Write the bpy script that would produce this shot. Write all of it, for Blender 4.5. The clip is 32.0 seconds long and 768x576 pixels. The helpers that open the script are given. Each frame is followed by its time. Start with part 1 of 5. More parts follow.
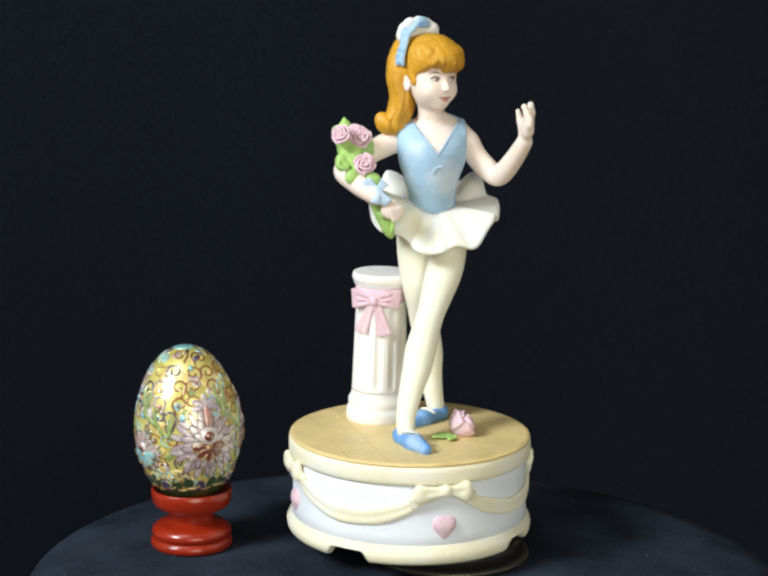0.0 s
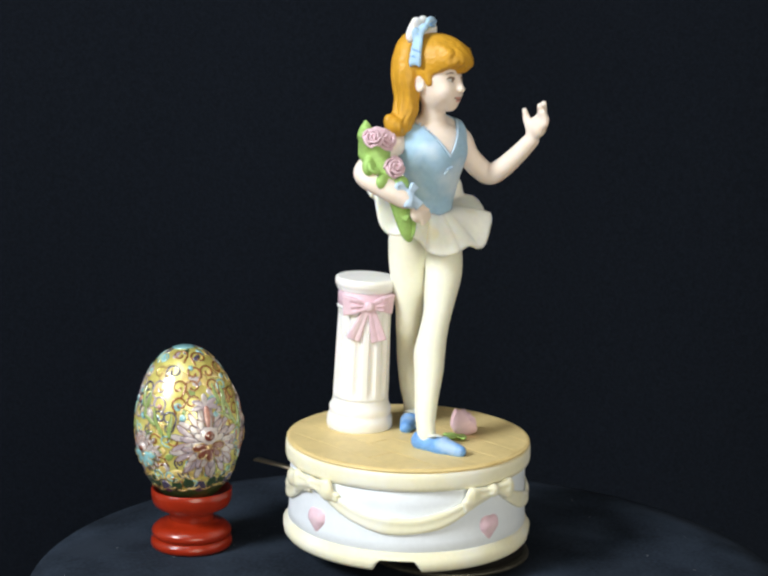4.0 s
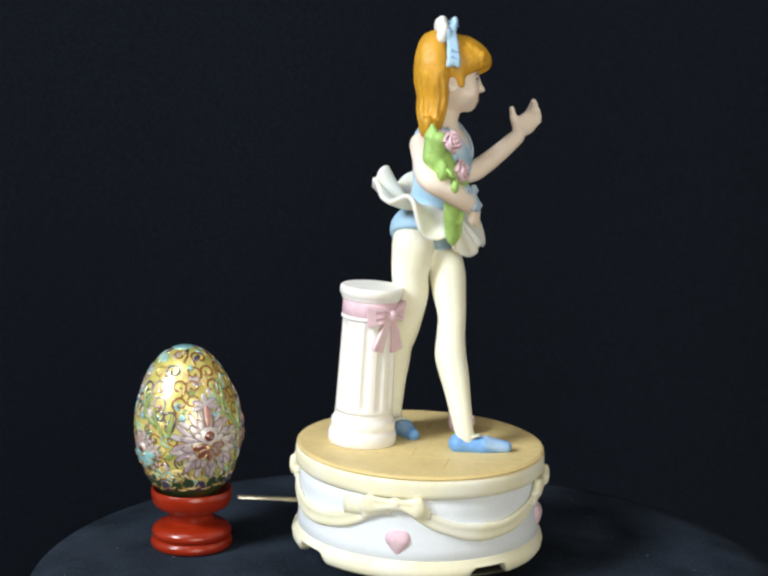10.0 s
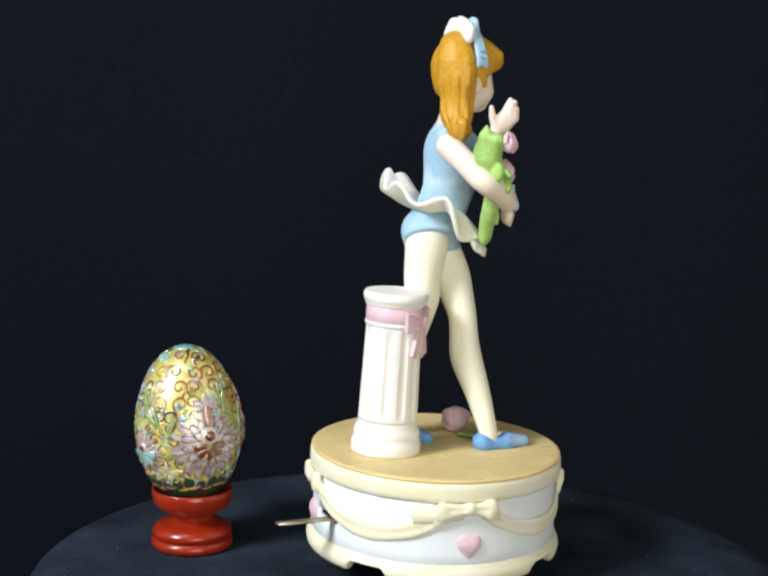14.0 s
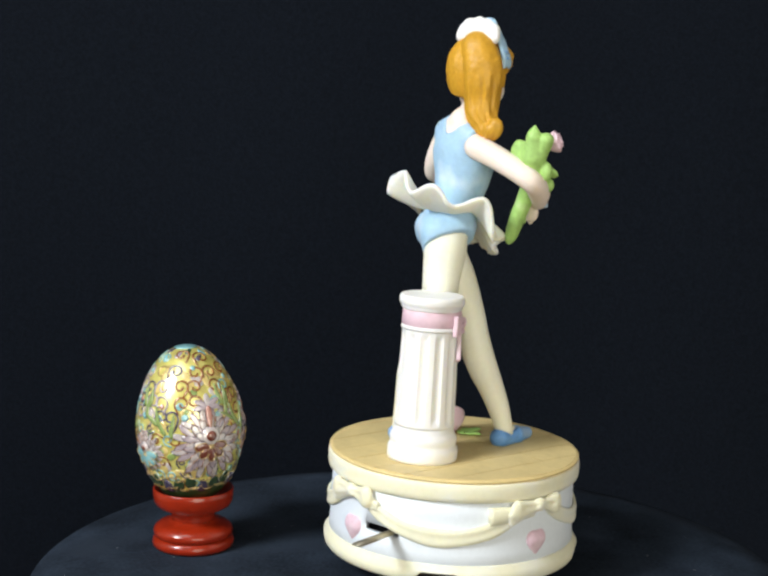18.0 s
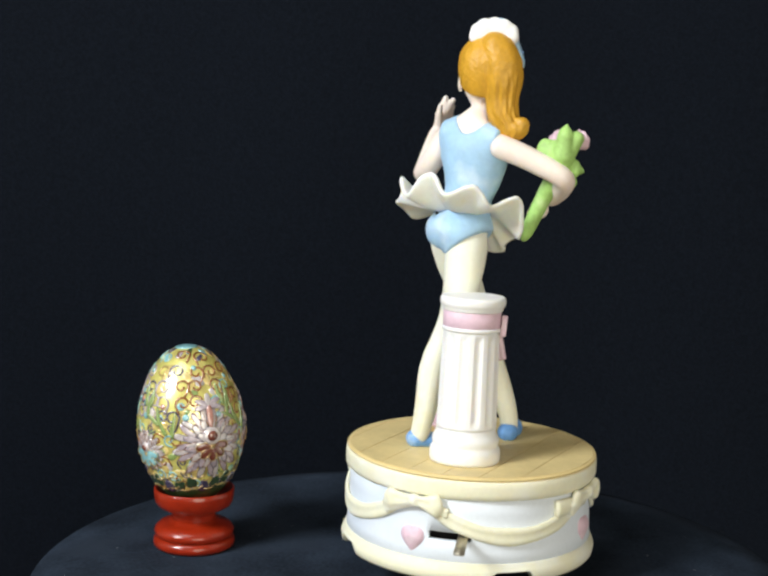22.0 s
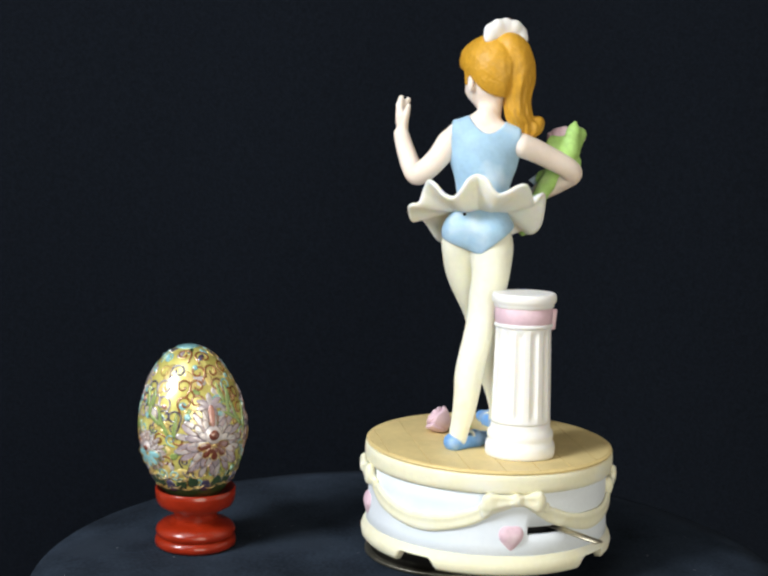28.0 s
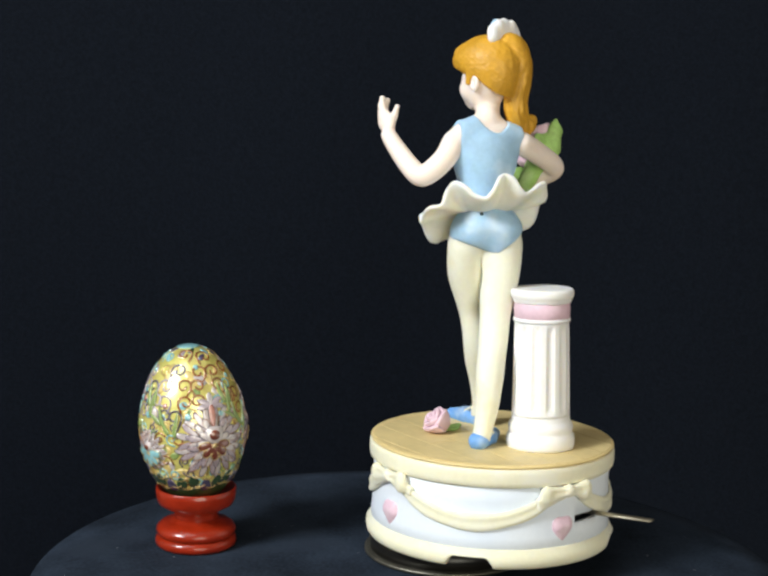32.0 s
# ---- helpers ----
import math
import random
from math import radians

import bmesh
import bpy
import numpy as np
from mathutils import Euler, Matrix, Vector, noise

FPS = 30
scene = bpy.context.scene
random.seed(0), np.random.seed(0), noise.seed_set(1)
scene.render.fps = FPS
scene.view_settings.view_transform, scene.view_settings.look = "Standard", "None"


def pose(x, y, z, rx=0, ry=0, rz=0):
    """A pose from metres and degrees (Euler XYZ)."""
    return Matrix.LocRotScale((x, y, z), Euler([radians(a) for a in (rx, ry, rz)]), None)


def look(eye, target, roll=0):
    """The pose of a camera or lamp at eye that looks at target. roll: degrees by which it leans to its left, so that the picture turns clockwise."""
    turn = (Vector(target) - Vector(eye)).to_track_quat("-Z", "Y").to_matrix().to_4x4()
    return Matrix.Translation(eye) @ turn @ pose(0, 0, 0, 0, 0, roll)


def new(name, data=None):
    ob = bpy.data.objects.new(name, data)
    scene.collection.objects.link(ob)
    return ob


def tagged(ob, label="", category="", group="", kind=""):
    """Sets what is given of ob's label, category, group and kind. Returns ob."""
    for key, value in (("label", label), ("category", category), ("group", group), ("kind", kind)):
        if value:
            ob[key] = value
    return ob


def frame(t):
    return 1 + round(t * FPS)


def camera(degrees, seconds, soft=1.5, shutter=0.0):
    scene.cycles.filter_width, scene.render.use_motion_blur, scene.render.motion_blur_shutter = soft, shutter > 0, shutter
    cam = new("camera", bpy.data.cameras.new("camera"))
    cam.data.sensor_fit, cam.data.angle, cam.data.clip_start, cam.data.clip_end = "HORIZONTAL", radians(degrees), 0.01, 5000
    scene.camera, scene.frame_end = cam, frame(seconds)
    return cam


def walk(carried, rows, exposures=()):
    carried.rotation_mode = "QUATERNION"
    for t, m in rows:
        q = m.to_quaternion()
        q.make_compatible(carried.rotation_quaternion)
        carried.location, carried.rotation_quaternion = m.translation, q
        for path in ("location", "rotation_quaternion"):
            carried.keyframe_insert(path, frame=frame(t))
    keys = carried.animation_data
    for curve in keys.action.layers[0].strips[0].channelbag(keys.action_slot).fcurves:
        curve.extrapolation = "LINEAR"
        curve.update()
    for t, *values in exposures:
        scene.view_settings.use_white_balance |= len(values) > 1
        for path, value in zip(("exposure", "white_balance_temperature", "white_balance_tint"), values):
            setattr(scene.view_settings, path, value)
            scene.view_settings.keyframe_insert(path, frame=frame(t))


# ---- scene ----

TABLE = 0.75            # height of the round stand's top
AXIS_Z = TABLE + 0.0025

# ---- camera: stands still on its tripod ----
cam = camera(28.67, 32.0, soft=2.6)
eye = Vector((0.0, -0.6, 0.20301 + AXIS_Z))
aim = eye + Vector((-0.046717, 0.986409, -0.157529))
walk(cam, [(0, look(eye, aim, 1.319)), (32, look(eye, aim, 1.319))])

# ---- light ----
world = bpy.data.worlds.new("room_light")
scene.world = world
world.use_nodes = True
world.node_tree.nodes["Background"].inputs[0].default_value = (0.75, 0.85, 1.0, 1)
world.node_tree.nodes["Background"].inputs[1].default_value = 0.05


def area(name, place, target, size, watts, colour):
    data = bpy.data.lights.new(name, "AREA")
    data.shape, data.size, data.energy, data.color = "DISK", size, watts, colour
    ob = new(name, data)
    ob.matrix_world = look(place, target)
    return ob


area("room_lamp", (-0.96, -0.82, 1.65), (0, 0, 0.83), 0.45, 25.5, (0.925, 0.975, 1.0))
# unseen fill, added low in front to lift shaded sides and undersides
area("front_fill", (0.50, -1.55, 0.98), (0, 0, 0.85), 1.0, 14, (1.0, 0.955, 0.80))
# assumed overhead fill, added to brighten faces that point up
area("top_fill", (-0.45, -0.70, 2.42), (0, -0.1, 0.83), 0.9, 7, (0.94, 0.98, 1.0))
scene.view_settings.exposure = -0.08


# ---- materials ----
def mat(name, colour, rough=0.5, metal=0.0, vary=0.06, grain=600.0, bump=0.1, big=60.0, coat=0.0, stain=None, stain_at=0.6, depth=0.0003, spec=0.5, translucent=0.0):
    """Paint or glaze with fine grain, broad unevenness and fine relief; stain: a second colour in random patches."""
    m = bpy.data.materials.new(name)
    m.use_nodes = True
    t = m.node_tree
    n, l = t.nodes, t.links
    b = n["Principled BSDF"]
    co = n.new("ShaderNodeTexCoord")
    def tex(scale, detail):
        x = n.new("ShaderNodeTexNoise")
        x.inputs["Scale"].default_value, x.inputs["Detail"].default_value = scale, detail
        l.new(co.outputs["Object"], x.inputs["Vector"])
        return x
    a, c = tex(grain, 3), tex(big, 4)
    mix = n.new("ShaderNodeMix")
    mix.data_type = "RGBA"
    lo = [v * (1 - vary) for v in colour]
    hi = [min(1, v * (1 + vary)) for v in colour]
    mix.inputs[6].default_value, mix.inputs[7].default_value = (*lo, 1), (*hi, 1)
    add = n.new("ShaderNodeMath")
    add.operation = "MULTIPLY_ADD"
    add.inputs[1].default_value = 0.35
    l.new(a.outputs[0], add.inputs[0])
    sc = n.new("ShaderNodeMath")
    sc.operation = "MULTIPLY"
    sc.inputs[1].default_value = 0.65
    l.new(c.outputs[0], sc.inputs[0])
    l.new(sc.outputs[0], add.inputs[2])
    ramp = n.new("ShaderNodeMapRange")
    ramp.inputs[1].default_value, ramp.inputs[2].default_value = 0.32, 0.68
    l.new(add.outputs[0], ramp.inputs[0])
    l.new(ramp.outputs[0], mix.inputs[0])
    out = mix.outputs[2]
    if stain:
        s = tex(big * 0.6, 5)
        r2 = n.new("ShaderNodeMapRange")
        r2.inputs[1].default_value, r2.inputs[2].default_value = stain_at, stain_at + 0.14
        l.new(s.outputs[0], r2.inputs[0])
        m2 = n.new("ShaderNodeMix")
        m2.data_type = "RGBA"
        l.new(r2.outputs[0], m2.inputs[0])
        l.new(out, m2.inputs[6])
        m2.inputs[7].default_value = (*stain, 1)
        out = m2.outputs[2]
    l.new(out, b.inputs["Base Color"])
    b.inputs["Roughness"].default_value, b.inputs["Metallic"].default_value = rough, metal
    b.inputs["Coat Weight"].default_value = coat
    b.inputs["Coat Roughness"].default_value = 0.14
    b.inputs["Specular IOR Level"].default_value = spec
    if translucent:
        # thin fired clay lets some light through; weights raised to lighten shaded undersides
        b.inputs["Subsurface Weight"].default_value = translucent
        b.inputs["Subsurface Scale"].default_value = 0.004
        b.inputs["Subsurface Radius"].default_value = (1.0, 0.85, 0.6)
    if bump:
        bp = n.new("ShaderNodeBump")
        bp.inputs["Strength"].default_value, bp.inputs["Distance"].default_value = bump, depth
        l.new(add.outputs[0], bp.inputs["Height"])
        l.new(bp.outputs[0], b.inputs["Normal"])
    return m


CLOTH = mat("black_cloth", (0.0185, 0.0258, 0.0388), 0.95, vary=0.7, grain=600, bump=0.9, big=30, spec=0.08, stain=(0.024, 0.032, 0.047), stain_at=0.55)
DROP = mat("backdrop_cloth", (0.0066, 0.0087, 0.0133), 0.95, vary=0.3, grain=1100, bump=0.9, big=420, spec=0.05)
PLASTER = mat("plaster", (0.72, 0.71, 0.70), 0.9, vary=0.04, grain=80, big=2)
BOARDS = mat("floor_wood", (0.22, 0.13, 0.07), 0.5, vary=0.2, grain=30, big=3)
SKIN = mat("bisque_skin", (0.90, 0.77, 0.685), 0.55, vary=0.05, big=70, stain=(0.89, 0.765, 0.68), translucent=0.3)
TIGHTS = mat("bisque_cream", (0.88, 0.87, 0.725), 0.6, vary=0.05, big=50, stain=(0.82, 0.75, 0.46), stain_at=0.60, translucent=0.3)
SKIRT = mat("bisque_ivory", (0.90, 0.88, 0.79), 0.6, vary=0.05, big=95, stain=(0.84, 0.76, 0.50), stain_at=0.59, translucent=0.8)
# paler patches: brush wash, and the lit back's glare put into the tone
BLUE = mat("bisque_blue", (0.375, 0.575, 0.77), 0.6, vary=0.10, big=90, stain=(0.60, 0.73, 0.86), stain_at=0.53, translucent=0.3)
SHOE = mat("bisque_shoe_blue", (0.15, 0.35, 0.73), 0.5, vary=0.2, big=170, stain=(0.34, 0.50, 0.74), stain_at=0.54)
HAIR = mat("bisque_auburn", (0.60, 0.31, 0.022), 0.5, vary=0.16, big=130, bump=0.3)
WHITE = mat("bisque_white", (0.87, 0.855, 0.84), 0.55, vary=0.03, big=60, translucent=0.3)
PINK = mat("bisque_pink", (0.74, 0.525, 0.61), 0.55, vary=0.1, big=160, stain=(0.80, 0.64, 0.68), stain_at=0.56)
GREEN = mat("bisque_green", (0.37, 0.60, 0.17), 0.55, vary=0.18, big=150, stain=(0.52, 0.70, 0.30), stain_at=0.56)
DECK = mat("bisque_tan", (0.75, 0.585, 0.275), 0.5, vary=0.12, grain=380, big=45, stain=(0.62, 0.44, 0.17), stain_at=0.60)
WASH = mat("brown_wash", (0.57, 0.41, 0.175), 0.7, vary=0.3, big=200)
WALLP = mat("bisque_lavender", (0.78, 0.825, 0.89), 0.6, vary=0.05, big=40, stain=(0.72, 0.785, 0.88), stain_at=0.54)
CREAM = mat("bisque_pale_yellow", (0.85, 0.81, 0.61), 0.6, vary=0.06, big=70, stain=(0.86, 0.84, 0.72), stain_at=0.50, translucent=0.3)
# near-black that stands in for the shade inside hollows
DARK = mat("hollow_black", (0.008, 0.008, 0.010), 0.7, vary=0.1)
FOOT = mat("black_plastic", (0.012, 0.011, 0.010), 0.35, vary=0.2)
DULL = mat("blackened_metal", (0.16, 0.15, 0.12), 0.45, 0.8, vary=0.25, big=300)
BRASS = mat("dull_brass", (0.52, 0.47, 0.36), 0.42, 1.0, vary=0.15, big=300)
EYE = mat("painted_brown", (0.22, 0.15, 0.11), 0.5, vary=0.1)
LIP = mat("painted_rose", (0.66, 0.30, 0.25), 0.5, vary=0.08)
LACE = mat("bisque_lace", (0.46, 0.60, 0.76), 0.6, vary=0.1, big=300)
RED = mat("red_lacquer", (0.285, 0.019, 0.004), 0.30, vary=0.18, grain=900, big=120, coat=0.6, bump=0.06, spec=0.35)
GOLD = mat("gilt_metal", (0.97, 0.80, 0.22), 0.30, 0.42, vary=0.18, grain=1500, big=260, bump=0.10, coat=1.0)


# ---- mesh helpers ----
def finish(name, bm, material, parent=None, label="", smooth=True):
    me = bpy.data.meshes.new(name)
    bmesh.ops.recalc_face_normals(bm, faces=bm.faces)
    bm.to_mesh(me)
    bm.free()
    me.materials.append(material)
    for p in me.polygons:
        p.use_smooth = smooth
    ob = new(name, me)
    if parent:
        ob.parent = parent
    return tagged(ob, label)


part = finish


def lathe(profile, sides=96):
    """A turned solid from (radius, height) pairs, bottom to top."""
    bm = bmesh.new()
    rings = []
    for r, z in profile:
        if r < 1e-6:
            rings.append([bm.verts.new((0, 0, z))])
        else:
            rings.append([bm.verts.new((r * math.cos(2 * math.pi * i / sides), r * math.sin(2 * math.pi * i / sides), z)) for i in range(sides)])
    for a, b in zip(rings, rings[1:]):
        for i in range(sides):
            j = (i + 1) % sides
            f = [a[i % len(a)], a[j % len(a)], b[j % len(b)], b[i % len(b)]]
            u = []
            for w in f:
                if w not in u:
                    u.append(w)
            if len(u) > 2:
                bm.faces.new(u)
    return bm


def smooth_path(pts, n):
    """n points along a Catmull-Rom curve through pts (any dimension)."""
    P = [np.array(p, float) for p in pts]
    P = [2 * P[0] - P[1]] + P + [2 * P[-1] - P[-2]]
    out = []
    m = len(P) - 3
    for k in range(n):
        s = k / (n - 1) * m
        i = min(int(s), m - 1)
        u = s - i
        a, b, c, d = P[i:i + 4]
        out.append(0.5 * (2 * b + (c - a) * u + (2 * a - 5 * b + 4 * c - d) * u * u + (3 * b - a - 3 * c + d) * u ** 3))
    return out


def sdf_mesh(prims, h, k=0.002):
    """One closed skin round smoothly merged balls and tapered rods: surface nets on a grid of step h. Returns points and quads."""
    lo = np.min([p["lo"] for p in prims], axis=0) - 4 * h
    hi = np.max([p["hi"] for p in prims], axis=0) + 4 * h
    n = np.ceil((hi - lo) / h).astype(int) + 1
    val = np.full(n, 1.0, np.float32)
    ax = [lo[i] + h * np.arange(n[i]) for i in range(3)]
    for p in prims:
        kk = p.get("k", k)
        mg = 2.0 * max(kk, h) + 2 * h
        s = [slice(max(0, int((p["lo"][i] - mg - lo[i]) / h)), min(n[i], int((p["hi"][i] + mg - lo[i]) / h) + 2)) for i in range(3)]
        X, Y, Z = np.meshgrid(ax[0][s[0]], ax[1][s[1]], ax[2][s[2]], indexing="ij")
        d = p["f"](X, Y, Z)
        v = val[tuple(s)]
        op = p.get("op", "add")
        if op == "add":
            q = np.maximum(kk - np.abs(v - d), 0) / kk
            val[tuple(s)] = np.minimum(v, d) - q * q * kk * 0.25
        elif op == "relief":
            val[tuple(s)] = np.where(np.abs(v) < 0.003, v + d, v)
        elif op == "cut":
            q = np.maximum(kk - np.abs(v + d), 0) / kk
            val[tuple(s)] = np.maximum(v, -d) + q * q * kk * 0.25
    return surface_nets(val, lo, h)


def surface_nets(val, lo, h):
    ins = val < 0
    c = ins[:-1, :-1, :-1].astype(np.int8)
    tot = np.zeros_like(c)
    for dx in (0, 1):
        for dy in (0, 1):
            for dz in (0, 1):
                tot = tot + ins[dx:ins.shape[0] - 1 + dx, dy:ins.shape[1] - 1 + dy, dz:ins.shape[2] - 1 + dz]
    act = (tot > 0) & (tot < 8)
    idx = np.argwhere(act)
    vid = np.full(act.shape, -1, np.int64)
    vid[act] = np.arange(len(idx))
    acc = np.zeros((len(idx), 3))
    cnt = np.zeros(len(idx))
    I, J, K = idx.T
    corners = [(a, b, d) for a in (0, 1) for b in (0, 1) for d in (0, 1)]
    for p in corners:
        for axis in range(3):
            if p[axis]:
                continue
            q = list(p)
            q[axis] = 1
            v0 = val[I + p[0], J + p[1], K + p[2]]
            v1 = val[I + q[0], J + q[1], K + q[2]]
            x = (v0 < 0) != (v1 < 0)
            u = np.where(x, v0 / np.where(x, v0 - v1, 1), 0)
            pos = np.array(p, float)[None, :].repeat(len(idx), 0)
            pos[:, axis] += u
            acc[x] += pos[x]
            cnt[x] += 1
    verts = lo + h * (idx + acc / np.maximum(cnt, 1)[:, None])
    quads = []
    for axis in range(3):
        o1, o2 = [(1, 2), (2, 0), (0, 1)][axis]
        sl0 = [slice(1, -1)] * 3
        sl0[axis] = slice(0, -1)
        sl1 = list(sl0)
        sl1[axis] = slice(1, None)
        A, B = ins[tuple(sl0)], ins[tuple(sl1)]
        for flip, cond in ((False, A & ~B), (True, ~A & B)):
            e = np.argwhere(cond)
            if not len(e):
                continue
            base = e.copy()
            for d in range(3):
                if d != axis:
                    base[:, d] += 1
            def cell(d1, d2):
                b = base.copy()
                b[:, o1] -= d1
                b[:, o2] -= d2
                return vid[b[:, 0], b[:, 1], b[:, 2]]
            q = np.stack([cell(0, 0), cell(1, 0), cell(1, 1), cell(0, 1)], 1)
            quads.append(q[:, ::-1] if flip else q)
    return verts, np.concatenate(quads)


def ball(c, r, turn=0.0, op="add", k=None, tilt=0.0):
    """An ellipsoid at c with radii r, turned about the upright (and first tilted about its own x), in degrees."""
    c, r = np.array(c, float), np.array(r if hasattr(r, "__len__") else (r, r, r), float)
    ct, st = math.cos(radians(turn)), math.sin(radians(turn))
    cu, su = math.cos(radians(tilt)), math.sin(radians(tilt))
    m = max(r)
    def f(X, Y, Z):
        x, y, z = X - c[0], Y - c[1], Z - c[2]
        x, y = ct * x + st * y, -st * x + ct * y
        y, z = cu * y + su * z, -su * y + cu * z
        k0 = np.sqrt((x / r[0]) ** 2 + (y / r[1]) ** 2 + (z / r[2]) ** 2)
        k1 = np.sqrt((x / r[0] ** 2) ** 2 + (y / r[1] ** 2) ** 2 + (z / r[2] ** 2) ** 2)
        return k0 * (k0 - 1) / np.maximum(k1, 1e-9)
    d = dict(f=f, lo=c - m, hi=c + m, op=op)
    if k:
        d["k"] = k
    return d


def rod(a, b, ra, rb, k=None, op="add"):
    """A rod from a to b with round ends, ra thick at a and rb at b."""
    a, b = np.array(a, float), np.array(b, float)
    ab = b - a
    L2 = float(ab @ ab) + 1e-12
    def f(X, Y, Z):
        x, y, z = X - a[0], Y - a[1], Z - a[2]
        t = np.clip((x * ab[0] + y * ab[1] + z * ab[2]) / L2, 0, 1)
        return np.sqrt((x - t * ab[0]) ** 2 + (y - t * ab[1]) ** 2 + (z - t * ab[2]) ** 2) - (ra + (rb - ra) * t)
    m = max(ra, rb)
    d = dict(f=f, lo=np.minimum(a, b) - m, hi=np.maximum(a, b) + m, op=op)
    if k:
        d["k"] = k
    return d


def band(a, b, wa, wb, thick, k=None, edge=0.0003):
    """A flat strip from a to b that widens from wa to wb (half widths), its flat side facing y, its edges rounded by edge."""
    a, b = np.array(a, float), np.array(b, float)
    d = (b - a) / np.linalg.norm(b - a)
    side = np.cross(d, (0.0, 1.0, 0.0))
    side /= np.linalg.norm(side)
    flat = np.cross(side, d)
    length = float(np.linalg.norm(b - a))
    def f(X, Y, Z):
        x, y, z = X - a[0], Y - a[1], Z - a[2]
        u = x * d[0] + y * d[1] + z * d[2]
        v = x * side[0] + y * side[1] + z * side[2]
        w = x * flat[0] + y * flat[1] + z * flat[2]
        half = wa + (wb - wa) * np.clip(u / length, 0, 1)
        q = [np.abs(u - length / 2) - length / 2 + edge, np.abs(v) - half + edge, np.abs(w) - thick + edge]
        out = np.sqrt(sum(np.maximum(c, 0) ** 2 for c in q))
        return out + np.minimum(np.maximum(np.maximum(q[0], q[1]), q[2]), 0) - edge
    m = max(wa, wb) + thick
    out = dict(f=f, lo=np.minimum(a, b) - m, hi=np.maximum(a, b) + m, op="add")
    if k:
        out["k"] = k
    return out


def stack(levels, turn=0.0, shrink=0.0, k=None):
    """An upright body from ovals (height, x, y, half width, half depth) in mm, turned by turn degrees."""
    lv = np.array(levels, float)[::-1] * 0.001
    ct, st = math.cos(radians(turn)), math.sin(radians(turn))
    def f(X, Y, Z):
        x, y = X - np.interp(Z, lv[:, 0], lv[:, 1]), Y - np.interp(Z, lv[:, 0], lv[:, 2])
        a, b = np.interp(Z, lv[:, 0], lv[:, 3]) - shrink, np.interp(Z, lv[:, 0], lv[:, 4]) - shrink
        x, y = ct * x + st * y, -st * x + ct * y
        k0, k1 = np.hypot(x / a, y / b), np.hypot(x / a ** 2, y / b ** 2)
        return np.maximum(k0 * (k0 - 1) / np.maximum(k1, 1e-9), np.maximum(lv[0, 0] - Z, Z - lv[-1, 0]))
    m = lv[:, 3:].max()
    out = dict(f=f, lo=np.array((lv[:, 1].min() - m, lv[:, 2].min() - m, lv[0, 0])), hi=np.array((lv[:, 1].max() + m, lv[:, 2].max() + m, lv[-1, 0])), op="add")
    if k:
        out["k"] = k
    return out


def first_hit(prims, a, b, k):
    """The first place on the merged skin of prims on the way from a to b, in metres."""
    u = np.linspace(0, 1, 400)[:, None]
    P = np.array(a) * (1 - u) + np.array(b) * u
    val = np.full(len(P), 1.0)
    for p in prims:
        d, kk = p["f"](P[:, 0], P[:, 1], P[:, 2]), p.get("k", k)
        if p.get("op") == "cut":
            q = np.maximum(kk - np.abs(val + d), 0) / kk
            val = np.maximum(val, -d) + q * q * kk * 0.25
        else:
            q = np.maximum(kk - np.abs(val - d), 0) / kk
            val = np.minimum(val, d) - q * q * kk * 0.25
    return P[int(np.argmax(val < 0))]


def chain(pts, k=0.002, n=0, root=None):
    """Rods along points given as (x, y, z, radius); root: how softly the first ones grow out of what is there."""
    if n:
        pts = smooth_path(pts, n)
    return [rod(p[:3], q[:3], p[3], q[3], root if root and i < 3 else k) for i, (p, q) in enumerate(zip(pts, pts[1:]))]


def mm(*v):
    return tuple(x * 0.001 for x in v)


# ---- the room round the stand ----
def box(x0, x1, y0, y1, z0, z1):
    bm = bmesh.new()
    bmesh.ops.create_cube(bm, size=1, matrix=Matrix.Translation(((x0 + x1) / 2, (y0 + y1) / 2, (z0 + z1) / 2)) @ Matrix.Diagonal((x1 - x0, y1 - y0, z1 - z0, 1)))
    return bm


